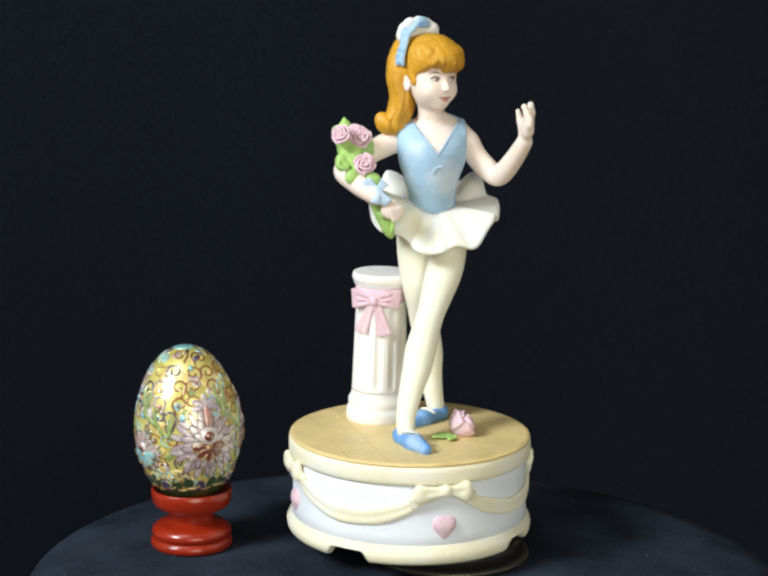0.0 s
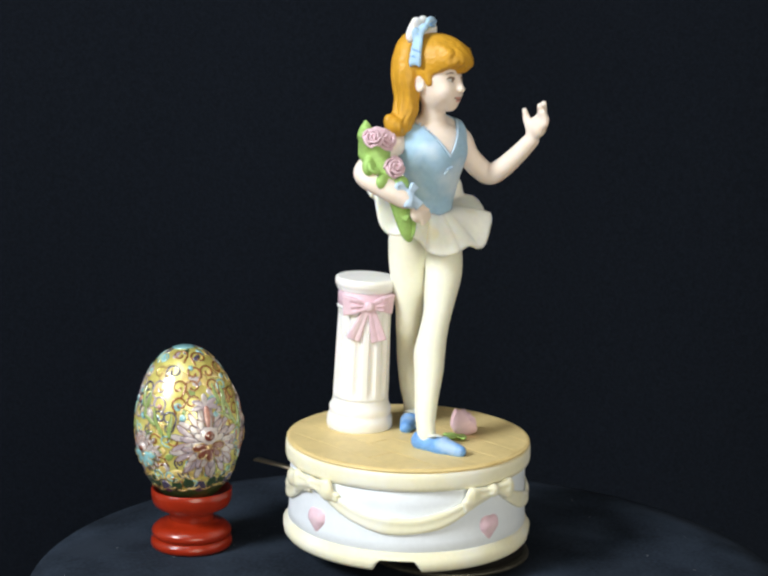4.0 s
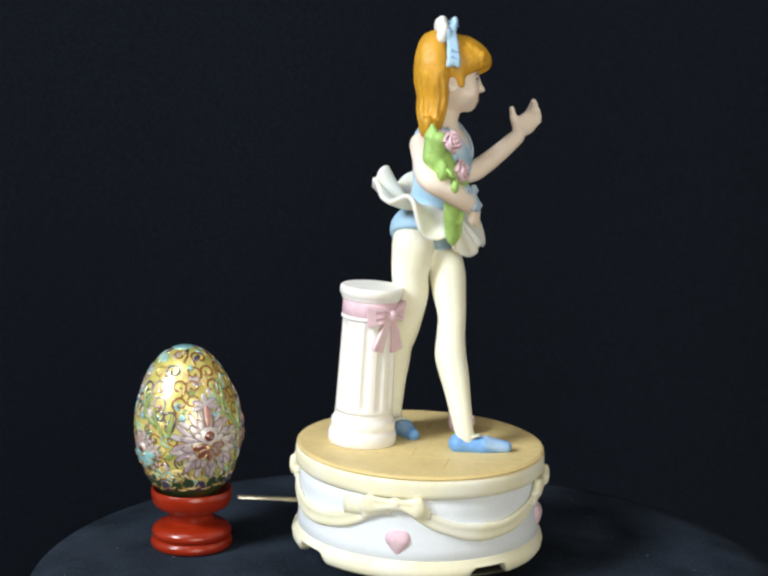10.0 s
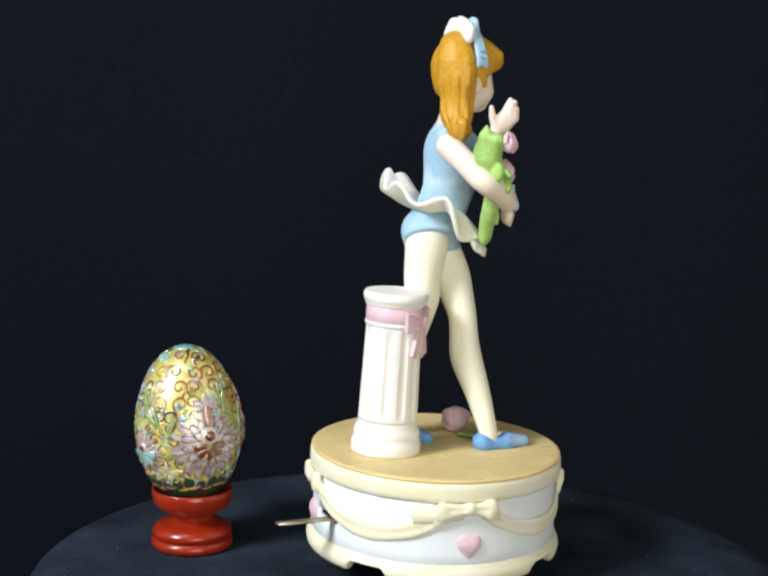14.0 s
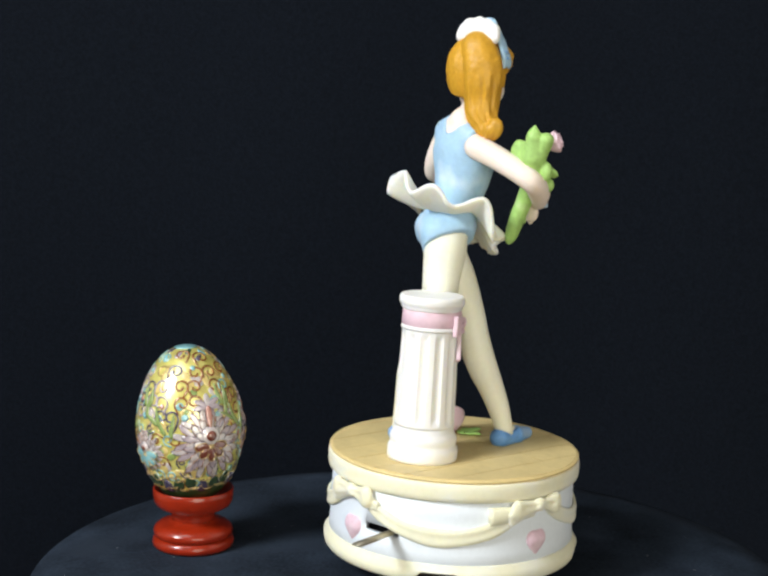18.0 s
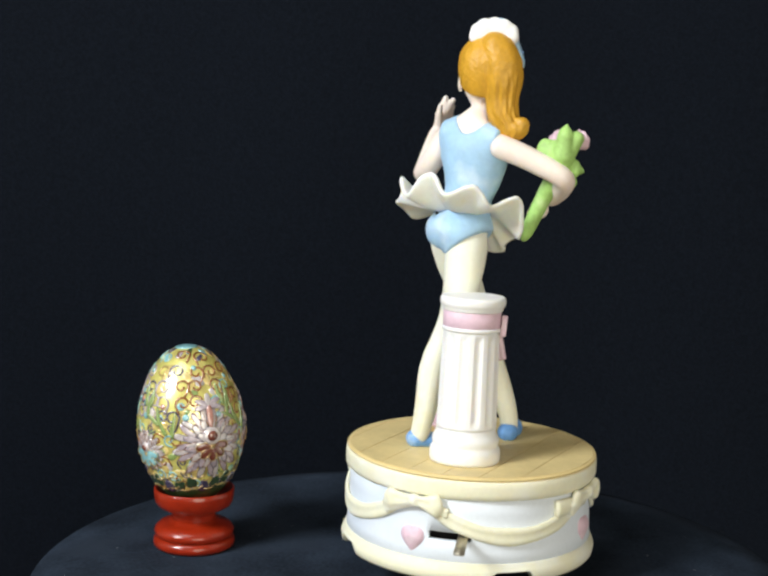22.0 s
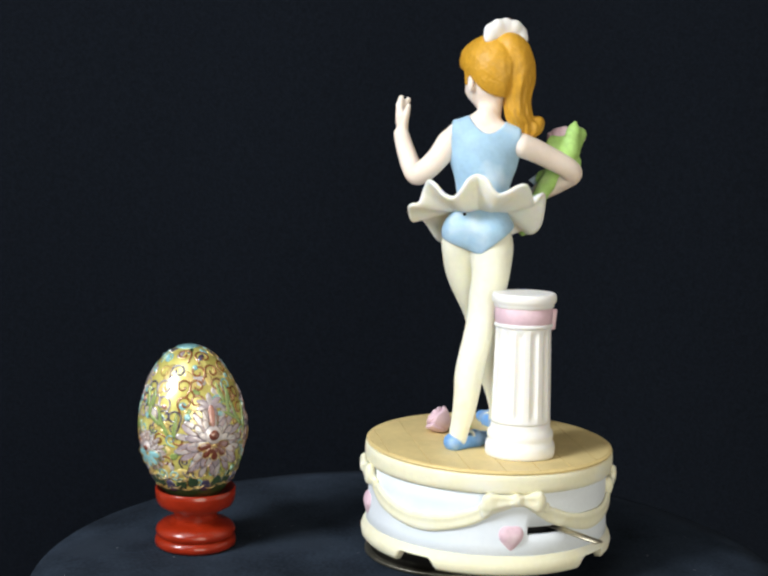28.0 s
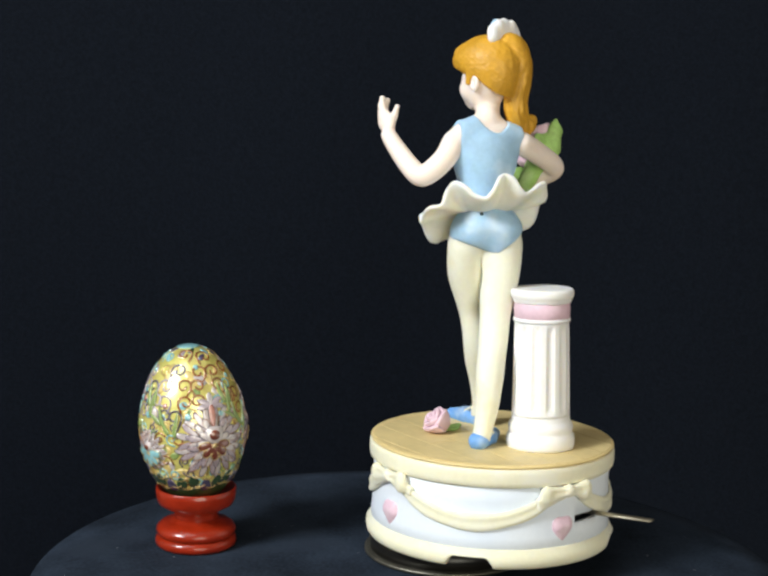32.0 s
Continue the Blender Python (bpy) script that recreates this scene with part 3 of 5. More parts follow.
def leaf(parent, m, length, width, curl=0.15, thick=0.0009, label=""):
    ob = part("leaf", leaf_mesh(length, width, curl), GREEN, parent, label)
    ob.matrix_local = m
    sol = ob.modifiers.new("thickness", "SOLIDIFY")
    sol.thickness, sol.offset = thick, 0
    ss = ob.modifiers.new("soft", "SUBSURF")
    ss.levels = ss.render_levels = 1
    return ob


rose_stem = tagged(new("rose_stem"), "green leaves of the fallen rose")
rose_stem.parent = music_box
rose_stem.matrix_local = Matrix.Translation(mm(17.5, -9.0, 41.3))
leaf(rose_stem, pose(0, 0, 0, 2, 0, 125), 0.0105, 0.0052, 0.02)
leaf(rose_stem, pose(0.001, -0.001, 0.0002, 2, 0, 165), 0.0085, 0.0044, 0.03)
leaf(rose_stem, pose(0, 0, 0.0001, 4, 0, 85), 0.0060, 0.0036, 0.02)


def bouquet():
    root = tagged(new("bouquet"), "bunch of pink roses with green leaves and a blue ribbon")
    root.parent = music_box
    root.location = (0, 0, H)
    stem = chain([(*mm(-8.1, -15.2, 84.0), 0.0013), (*mm(-9.4, -15.6, 87), 0.0024), (*mm(-12.2, -16.5, 94), 0.0029), (*mm(-15.5, -18.0, 102), 0.0032), (*mm(-19.8, -18.4, 109), 0.0042), (*mm(-23.0, -16.6, 117), 0.0046)], 0.0005, 20)
    # broad thick leaves that back the roses, furrows between them
    stem += [ball(mm(-21.8, -14.6, 116.6), mm(6.6, 2.8, 7.2), 30, k=0.003), rod(mm(-25.6, -15.0, 118), mm(-26.7, -14.8, 125.6), 0.0040, 0.0027, k=0.002), rod(mm(-26.7, -14.8, 125.6), mm(-27.0, -14.8, 129.4), 0.0026, 0.0007, k=0.001), ball(mm(-26.4, -14.8, 124.5), mm(2.9, 1.6, 4.6), 30, k=0.001), ball(mm(-18.6, -12.4, 118.4), mm(3.2, 1.8, 5.6), 30, k=0.002), rod(mm(-24.0, -15.6, 112), mm(-28.7, -19.0, 124.6), 0.0028, 0.0029, k=0.001),
             ball(mm(-27.5, -20, 113), mm(2.6, 2.2, 3.6), 30), ball(mm(-23, -23.0, 107.5), mm(3, 1.8, 3.0), 30), ball(mm(-15, -23, 106), mm(3.4, 1.8, 3.6), 20)]
    put("stem", net_mesh("stem", stem, 0.0004, GREEN, 0.0010), root)
    for p, d, w, ln in (((-25.0, -21.0, 112.5), (-0.5, -0.45, -0.15), 6.0, 5.0), ((-10.8, -16.2, 95), (0.32, 0.05, -1), 7.0, 11), ((-13, -17.4, 101), (0.25, -0.15, -1), 6.5, 10)):
        dv = Vector(d).normalized()
        side = dv.cross(Vector((-0.5, -0.85, 0.1))).normalized()
        up = side.cross(dv)
        leaf(root, Matrix.Translation(mm(*p)) @ Matrix((side, dv, up)).transposed().to_4x4(), ln * 0.001, w * 0.001, 0.08, 0.0014)
    rose_head("rose", root, aim_z(mm(-27.0, -22.8, 123.7), (-0.35, -0.85, 0.35), 10), 0.0035, "pink rose")
    rose_head("rose", root, aim_z(mm(-20.2, -17.4, 122.2), (0.05, -0.9, 0.35), 70), 0.0038, "pink rose")
    rose_head("rose", root, aim_z(mm(-22.4, -17.2, 124.4), (-0.1, -0.5, 0.8), 70), 0.0030, "pink rose")
    rose_head("rose", root, aim_z(mm(-18.4, -22.0, 112.4), (0.1, -0.9, 0.3), 130), 0.0038, "pink rose")
    ribbon = [ball(mm(-13.0, -25.4, 102.8), mm(1.4, 1.3, 1.3)), band(mm(-13.4, -25.2, 103.0), mm(-17.2, -24.4, 105.8), 0.0010, 0.0023, 0.0010), ball(mm(-16.6, -24.6, 105.4), mm(2.4, 1.4, 2.1), 20), band(mm(-12.6, -25.2, 103.2), mm(-10.2, -25.0, 106.2), 0.0009, 0.0020, 0.0010),
              band(mm(-13.2, -25.8, 102.4), mm(-13.6, -26.8, 97.8), 0.0011, 0.0021, 0.0009), band(mm(-12.6, -25.8, 102.4), mm(-8.8, -26.4, 98.0), 0.0011, 0.0020, 0.0009), ball(mm(-12.4, -26.6, 99.6), mm(2.2, 1.3, 1.9), 20),
              rod(mm(-14.0, -26.4, 103.6), mm(-17.0, -26.2, 105.6), 0.0003, 0.0005, op="cut", k=0.0006), rod(mm(-11.4, -27.6, 101.4), mm(-11.4, -27.8, 97.6), 0.0003, 0.0005, op="cut", k=0.0006)]
    put("ribbon", net_mesh("ribbon", ribbon, 0.00035, LACE, 0.0010), root, label="pale blue ribbon bow")


bouquet()


# ---- figurine: one moulded mesh ----
def figurine():
    FX, FY = 0.588, -0.809        # the way the head faces
    ex, ey = 5.7, -4.0            # middle between the ears
    yaw = 36.0
    def hd(f, s, z):
        return mm(ex + FX * f - FY * s, ey + FY * f + FX * s, z)
    body = 8.0
    trunk = ((126, 7.6, 0.0, 10.4, 6.6), (123.5, 7.6, -0.4, 12.8, 8.8), (119, 7.6, -1.2, 13.7, 11.0), (116, 7.6, -1.4, 13.5, 11.4), (110, 7.1, -1.0, 12.4, 11.1), (104, 7.2, -0.3, 10.8, 10.4), (98, 7.6, 1.5, 9.2, 10.2), (93, 7.3, 3.2, 9.6, 10.2), (89, 7.2, 4.6, 11.4, 10.4))
    tors = [ball(mm(7.5, -0.8, 117.0), mm(13.5, 10.4, 12.2), body), stack(trunk, body, 0.0, 0.003), ball(mm(7.2, 5.0, 86.4), mm(13.3, 10.2, 9.8), body, k=0.004),
            rod(mm(-4.0, -0.6, 122.4), mm(19.0, 1.8, 123.0), 0.0056, 0.0055, k=0.003), rod(mm(7.2, 0.8, 129.2), mm(-0.5, 0.6, 124.0), 0.0044, 0.0044, k=0.002), rod(mm(7.6, 1.0, 129.2), mm(16.8, 3.0, 125.0), 0.0044, 0.0044, k=0.002),
            ball(mm(2.4, 11.4, 86), mm(6.8, 5.9, 6.5), body), ball(mm(12.2, 9.4, 86), mm(6.5, 5.7, 6.5), body)]
    skin = [ball(mm(7.5, -0.7, 117.0), mm(12.9, 9.8, 12.0), body), stack(trunk[:7], body, 0.0008),
            rod(mm(-4.4, -0.2, 121.6), mm(19.0, 2.0, 122.0), 0.0046, 0.0048), rod(mm(7.4, -0.2, 122), hd(0.0, 0, 137), 0.0052, 0.0046), rod(mm(7.2, 0.8, 129.5), mm(-0.5, 0.6, 124.0), 0.0040, 0.0038), rod(mm(7.6, 1.0, 129.5), mm(16.8, 3.0, 125.0), 0.0040, 0.0038)]
    # face: a plain ovoid with nose, cheeks, chin and ears
    skin += [ball(hd(1.8, 0, 145), mm(9.5, 9.3, 11.0), yaw), ball(hd(4.2, 0, 139.0), mm(5.7, 5.2, 4.6), yaw, k=0.004), ball(hd(7.6, 0.1, 135.4), mm(2.3, 2.2, 2.3), yaw, k=0.003), ball(hd(8.3, 0, 138.2), mm(2.9, 2.1, 2.2), yaw, k=0.003)]
    skin += [ball(hd(7.2, sg * 4.2, 140.8), mm(3.0, 2.8, 2.9), yaw, k=0.003) for sg in (-1, 1)]
    skin += [ball(hd(12.0, sg * 4.0, 145.1), mm(2.5, 1.8, 1.5), yaw + sg * 16, op="cut", k=0.0014) for sg in (-1, 1)]
    skin += [rod(hd(10.6, 0, 145.8), hd(12.1, 0, 142.2), 0.0006, 0.0011, k=0.0016), ball(hd(12.4, 0, 141.5), mm(1.4, 1.3, 1.1), yaw, k=0.0008)]
    skin += [ball(hd(-0.5, sg * 10.2, 143.5), mm(1.1, 2.0, 3.4), yaw, k=0.0008) for sg in (-1, 1)]
    skin += [ball(hd(0.1, sg * 11.4, 143.9), mm(1.2, 1.2, 2.2), yaw, op="cut", k=0.0006) for sg in (-1, 1)]
    # the arm that holds the bouquet, the raised arm
    skin += chain([(*mm(-7.4, 0.2, 120.2), 0.0047), (*mm(-16.2, -5.8, 116.3), 0.0044), (*mm(-26.7, -13.9, 109.8), 0.0041), (*mm(-21.0, -20.6, 105.0), 0.0042), (*mm(-14, -23.8, 100.6), 0.0036)], 0.0003, 36)
    skin += [ball(mm(-8.0, -23.6, 95.4), mm(3.9, 2.2, 4.0), 20)] + [rod(mm(-8.4 + 1.25 * i, -25.3 + 0.5 * i, 95.6 + 0.2 * i), mm(-6.6 + 1.1 * i, -24.6 + 0.6 * i, 91.3 + 0.7 * i), 0.0011, 0.0009, k=0.0006) for i in range(4)]
    skin += chain([(*mm(21.0, 2.2, 120.4), 0.0047), (*mm(24.8, 3.4, 114.2), 0.0044), (*mm(29.6, 2.5, 109.2), 0.0043), (*mm(33.5, 0.6, 106.7), 0.0041), (*mm(36.4, -3.4, 109.2), 0.0040), (*mm(40.2, -9.6, 115.3), 0.0036), (*mm(43.4, -15.6, 121.8), 0.0031)], 0.0003, 40)
    # open palm, thumb apart, fingers curled towards the palm one after another
    skin += [ball(mm(43.9, -19.0, 127.2), mm(2.6, 4.0, 4.4), 20, k=0.002), rod(mm(43.0, -16.2, 124.6), mm(41.6, -14.6, 129.8), 0.0019, 0.0015, k=0.0014), rod(mm(41.6, -14.6, 129.8), mm(40.6, -14.1, 133.4), 0.0014, 0.0010, k=0.0006),
             rod(mm(44.6, -18.8, 129.4), mm(45.3, -20.6, 133.2), 0.0019, 0.0016, k=0.0012), rod(mm(45.3, -20.6, 133.2), mm(45.0, -21.6, 136.4), 0.0015, 0.0012, k=0.0008),
             rod(mm(44.2, -20.4, 129.6), mm(44.0, -22.4, 133.0), 0.0019, 0.0016, k=0.0012), rod(mm(44.0, -22.4, 133.0), mm(42.5, -23.4, 135.6), 0.0015, 0.0012, k=0.0009),
             rod(mm(44.2, -21.2, 128.4), mm(44.6, -23.8, 130.8), 0.0018, 0.0015, k=0.0012), rod(mm(44.6, -23.8, 130.8), mm(43.4, -24.3, 133.0), 0.0014, 0.0011, k=0.0009),
             rod(mm(44.2, -20.8, 126.4), mm(44.6, -24.0, 128.8), 0.0018, 0.0014, k=0.0012)]
    tights = [ball(mm(7.4, 5.4, 88.0), mm(12.2, 8.8, 9.0), body), ball(mm(2.4, 10.6, 85.5), mm(5.9, 5.0, 5.8), body), ball(mm(12.2, 8.6, 85.5), mm(5.6, 4.8, 5.8), body)]
    tops = []
    for leg in (((1.9, 7.0, 84, 7.6), (1.4, 7.7, 76, 7.9), (1.6, 8.4, 68, 7.2), (2.7, 8.3, 60, 6.9), (3.8, 9.7, 52, 6.0), (5.0, 12.3, 44, 5.8), (6.4, 15.4, 37, 5.5), (7.3, 16.8, 30, 5.5), (7.8, 17.7, 23, 4.9), (8.5, 18.3, 16, 4.4), (9.6, 18.9, 10, 3.8), (10.4, 19.0, 5, 3.6)),
                ((14.4, 4.2, 84, 6.8), (14.4, 1.5, 76, 7.3), (13.0, -2.1, 68, 7.3), (10.5, -5.0, 60, 6.5), (8.1, -7.7, 52, 5.5), (5.9, -8.8, 44, 5.6), (4.2, -9.9, 37, 6.1), (2.9, -12.5, 30, 5.7), (1.1, -15.4, 23, 4.9), (-0.4, -17.9, 16, 4.3), (-1.1, -19.8, 10, 3.7), (-0.8, -21.0, 5, 3.6))):
        tights += chain([(*mm(x, y, z), r * 0.001) for x, y, z, r in leg], 0.0004, 40, 0.0018)
        tops += [rod(mm(*leg[0][:3]), mm(*leg[1][:3]), leg[0][3] * 0.001 + 0.0004, leg[1][3] * 0.001 + 0.0004)]
    shoes = [ball(mm(11.8, 19.8, 3.8), mm(3.9, 4.0, 3.4)), rod(mm(11.6, 19.2, 3.2), mm(5.0, 10.4, 3.1), 0.0035, 0.0037), rod(mm(5.0, 10.4, 3.1), mm(0.6, 3.8, 2.6), 0.0037, 0.0026), ball(mm(-2.2, -18.8, 3.9), mm(3.9, 4.0, 3.5)), rod(mm(-2.4, -18.6, 3.3), mm(2.6, -27.0, 3.2), 0.0036, 0.0038), rod(mm(2.6, -27.0, 3.2), mm(7.2, -34.4, 2.6), 0.0038, 0.0025),
             ball(mm(7.4, 13.4, 7.9), mm(3.0, 4.8, 2.6), -36, op="cut", k=0.001), ball(mm(0.9, -23.8, 8.0), mm(3.1, 5.2, 2.6), 30, op="cut", k=0.001)]
    # hair: cap cut back from the face, fringe, pony tail with its curl
    hair = [ball(hd(-1.2, 0, 150.0), mm(11.2, 12.2, 12.6), yaw), ball(hd(-3.4, 0, 145.5), mm(9.8, 8.8, 11.0), yaw), ball(hd(3.2, 0, 153.0), mm(10.8, 10.8, 9.0), yaw, k=0.003), ball(hd(8.3, 0.2, 152.2), mm(8.3, 7.0, 4.8), yaw, k=0.004)]
    # locks of the fringe, swept to one side
    for s0, s1 in ((-7.4, -7.0), (-4.6, -3.2), (-1.4, 0.8), (2.2, 4.2), (5.8, 7.2)):
        f1 = 14.2 - 0.075 * s1 * s1
        hair += chain([(*hd(6.4, s0, 158.6 - 0.02 * s0 * s0), 0.0016), (*hd(10.4, (s0 * 2 + s1) / 3, 156.6 - 0.03 * s0 * s0), 0.0019), (*hd(f1 - 0.8, (s0 + 2 * s1) / 3, 154.2), 0.0019), (*hd(f1, s1, 151.6), 0.0016), (*hd(f1 - 0.6, s1 + 0.9, 149.6), 0.0010)], 0.0007, 9)
    def hairline(X, Y, Z):
        """Below it the hair is cut back: level over the brow with a dip, falling to the nape behind the ears."""
        f = (X * 1000 - ex) * FX + (Y * 1000 - ey) * FY
        s = -(X * 1000 - ex) * FY + (Y * 1000 - ey) * FX
        low = np.where(f > -2.5, 145.2 + 0.33 * f, 144.4 + 0.85 * (f + 2.5))
        front = np.clip((f - 4) / 5, 0, 1)
        low = low + front * (1.4 * np.exp(-((s + 5.0) / 2.6) ** 2) - 1.6 * np.exp(-((s - 0.6) / 2.2) ** 2) + 0.35 * np.sin(s * 2.1))
        return (Z * 1000 - low) * 0.0008
    hair.append(dict(f=hairline, lo=np.array(mm(-30, -40, 120)), hi=np.array(mm(40, 30, 175)), op="cut", k=0.0012))
    hair += [rod(hd(2.0, sg * 9.0, 148), hd(3.2, sg * 9.1, 143.9), 0.0020, 0.0013) for sg in (-1, 1)]
    spine = [(*mm(-0.4, -0.4, 159.6), 0.0040), (*mm(-2.9, -0.6, 157.4), 0.0047), (*mm(-5.3, -1.6, 151.5), 0.0049), (*mm(-5.6, -2.0, 145), 0.0047), (*mm(-4.7, -2.3, 138.5), 0.0043), (*mm(-5.2, -2.2, 132.5), 0.0043), (*mm(-7.4, -3.2, 128.4), 0.0035)]
    for off, back in ((-2.7, 0.0), (0.1, -0.9), (2.6, 0.1)):
        hair += chain([(p[0] + 0.0002 * off + 0.001 * back, p[1] + 0.00098 * off * (0.3, 0.6, 0.95, 1.0, 0.85, 0.7, 0.4)[n], p[2], p[3] * 0.93) for n, p in enumerate(spine)], 0.0011, 16)
    hair += chain([(*mm(-5.4, -2.2, 128.4), 0.0034), (*mm(-8.2, -3.6, 126.7), 0.0035), (*mm(-11.2, -4.8, 127.2), 0.0033), (*mm(-13.0, -5.2, 129.4), 0.0022)], 0.0012, 9)
    line = np.array(spine)
    def ripple(X, Y, Z):
        """Combed strands: fine furrows down the tail and over the crown."""
        cx = np.interp(Z, line[::-1, 2], line[::-1, 0])
        cy = np.interp(Z, line[::-1, 2], line[::-1, 1])
        tail = np.clip((0.150 - Z) / 0.006, 0, 1) * np.clip((0.013 - np.hypot(X - cx, Y - cy)) / 0.004, 0, 1)
        a = np.arctan2(Y - cy, X - cx)
        s = -(X * 1000 - ex) * FY + (Y * 1000 - ey) * FX
        w = 0.00022 * np.sin(a * 9 + 2.2 * np.sin(Z * 190)) + 0.00012 * np.sin(a * 17 + 1.5 * np.sin(Z * 260))
        f = (X * 1000 - ex) * FX + (Y * 1000 - ey) * FY
        b = np.arctan2(s, np.maximum(Z * 1000 - 143, 1))
        c = 0.00006 * np.sin(b * 16 + 1.6 * np.sin(f * 0.5)) + 0.00009 * np.sin(X * 1900 + 2.2 * np.sin(Z * 1500)) * np.sin(Z * 1700 + Y * 1300) + 0.00007 * np.sin(Y * 3400 + 2.0 * np.sin(X * 2100)) * np.sin(Z * 2900)
        return w * tail + c * (1 - tail)
    hair.append(dict(f=ripple, lo=np.array(mm(-30, -40, 118)), hi=np.array(mm(40, 30, 175)), op="relief"))
    def hs(f, s, z):
        return mm(2.3 + 0.56 * f + 0.83 * s, -3.6 - 0.83 * f + 0.56 * s, z)
    white = []
    for i in range(7):
        a = radians(-100 + 200 * i / 6)
        white.append(ball(hs(-2.6 + 0.7 * (i % 2), 6.9 * math.sin(a), 162.4 + 4.0 * math.cos(a)), mm(2.9, 2.0, 3.0), yaw, k=0.0009))
    white.append(ball(hs(-2.4, 0, 162.8), mm(8.6, 1.8, 5.4), yaw, k=0.0012))
    white += [rod(hs(0.4, 3.2 * u, 167.0), hs(0.2, 2.2 * u, 163.5), 0.0003, 0.0003, op="cut", k=0.0006) for u in (-1, 0, 1)] + [rod(hs(-5.2, 3.2 * u, 167.0), hs(-5.0, 2.2 * u, 163.5), 0.0003, 0.0003, op="cut", k=0.0006) for u in (-1, 0, 1)]
    # ribbon of the hair: a flat tail with folds, a knot and two open loops, deeper blue in the folds
    bluebow, stripes = [], []
    tail = ((1.0, -4.6, 164.8, 0.9), (1.1, -7.2, 161.8, 1.2), (1.5, -8.9, 158.8, 1.45), (1.6, -9.9, 156.0, 1.6), (1.9, -10.4, 153.4, 1.8), (1.8, -10.7, 151.2, 2.0))
    for off in (-0.9, -0.3, 0.3, 0.9):
        bluebow += chain([(*hs(f + off * w, s - 0.25 * math.sin(n * 1.9), z - (0.9 * abs(off) - 0.4 if n == 5 else 0)), 0.00085) for n, (f, s, z, w) in enumerate(tail)], 0.0004, 18)
    for n in (1, 3, 4):
        f, s, z, w = tail[n]
        stripes.append(rod(hs(f - 0.8 * w + 0.6, s - 1.0, z + 0.7), hs(f + 0.9 * w + 0.8, s - 0.7, z - 0.5), 0.00040, 0.00034))
    bluebow += [ball(hs(1.8, -4.8, 164.9), mm(1.4, 1.5, 1.5), yaw)]
    for c, r in (((2.6, -1.4, 166.9), (3.4, 1.4, 2.3)), ((1.2, 2.0, 166.2), (1.9, 1.1, 1.6)), ((-0.4, -7.4, 162.6), (1.8, 1.5, 2.4))):
        bluebow.append(ball(hs(*c), mm(*r), yaw))
    bluebow += [rod(hs(4.2, -3.6, 166.2), hs(4.2, 0.6, 167.2), 0.0005, 0.0008, op="cut", k=0.0006), rod(hs(2.6, 0.9, 166.3), hs(2.6, 3.0, 166.3), 0.0003, 0.0005, op="cut", k=0.0005)]
    # loop rods: painted stripes that also carry the shade of the open cavities
    stripes += [rod(hs(3.5, -3.4, 166.3), hs(3.45, 0.6, 167.2), 0.00040, 0.00060), rod(hs(3.9, -3.2, 165.6), hs(3.8, -0.2, 165.5), 0.00036, 0.00030), rod(hs(3.1, -3.0, 168.3), hs(3.0, 0.2, 168.7), 0.00030, 0.00030)]
    # painted marks of the face, kept plain
    def on_face(s, z, sink=0.0):
        x, y, zz = first_hit(skin, hd(17, s, z), hd(3, s, z), 0.0022)
        return x - FX * sink * 0.001, y - FY * sink * 0.001, zz
    whites = [ball(on_face(sg * 3.9, 145.1, 0.55), mm(1.9, 0.85, 0.95), yaw + sg * 16) for sg in (-1, 1)]
    marks = [ball(on_face(sg * 3.7 + 0.4, 145.1, 0.0), mm(0.80, 0.42, 0.85), yaw + sg * 12) for sg in (-1, 1)]
    for sg in (-1, 1):
        marks += chain([(*on_face(sg * 2.2, 145.5), 0.00020), (*on_face(sg * 3.1, 146.0), 0.00030), (*on_face(sg * 4.6, 146.05), 0.00030), (*on_face(sg * 5.8, 145.4), 0.00020)], 0.0003, 9)
    brows = []
    for sg in (-1, 1):
        brows += chain([(*on_face(sg * 2.4, 147.4, 0.08), 0.00016), (*on_face(sg * 4.0, 147.9, 0.08), 0.00022), (*on_face(sg * 6.0, 147.2, 0.08), 0.00016)], 0.0003, 7)
    lips = [ball(on_face(sg * 1.1, 138.2, 0.25), mm(1.5, 0.6, 0.40), yaw + sg * 14) for sg in (-1, 1)] + [ball(on_face(0, 137.1, 0.2), mm(1.7, 0.65, 0.5), yaw)]
    smile = chain([(*on_face(v, 137.7 + 0.085 * v * v, 0.02), 0.00020) for v in (-2.7, -1.4, 0.0, 1.4, 2.7)], 0.0003, 11)
    trim = []
    for sg in (-1, 1):
        for k in range(15):
            s = sg * (0.2 + 8.4 * k / 14)
            z = 115.6 + 1.4 * abs(s)
            cb8, sb8 = math.cos(radians(body)), math.sin(radians(body))
            sx, sy = 7.9 + s * cb8, s * sb8
            trim.append(ball(first_hit(tors, mm(sx + 22 * sb8, sy - 22 * cb8, z), mm(sx, sy, z), 0.004), 0.00055, k=0.0003))
    kx, ky, kz = (1000 * v for v in first_hit(tors, mm(10.4, -22, 110.6), mm(8.0, -3, 110.6), 0.004))
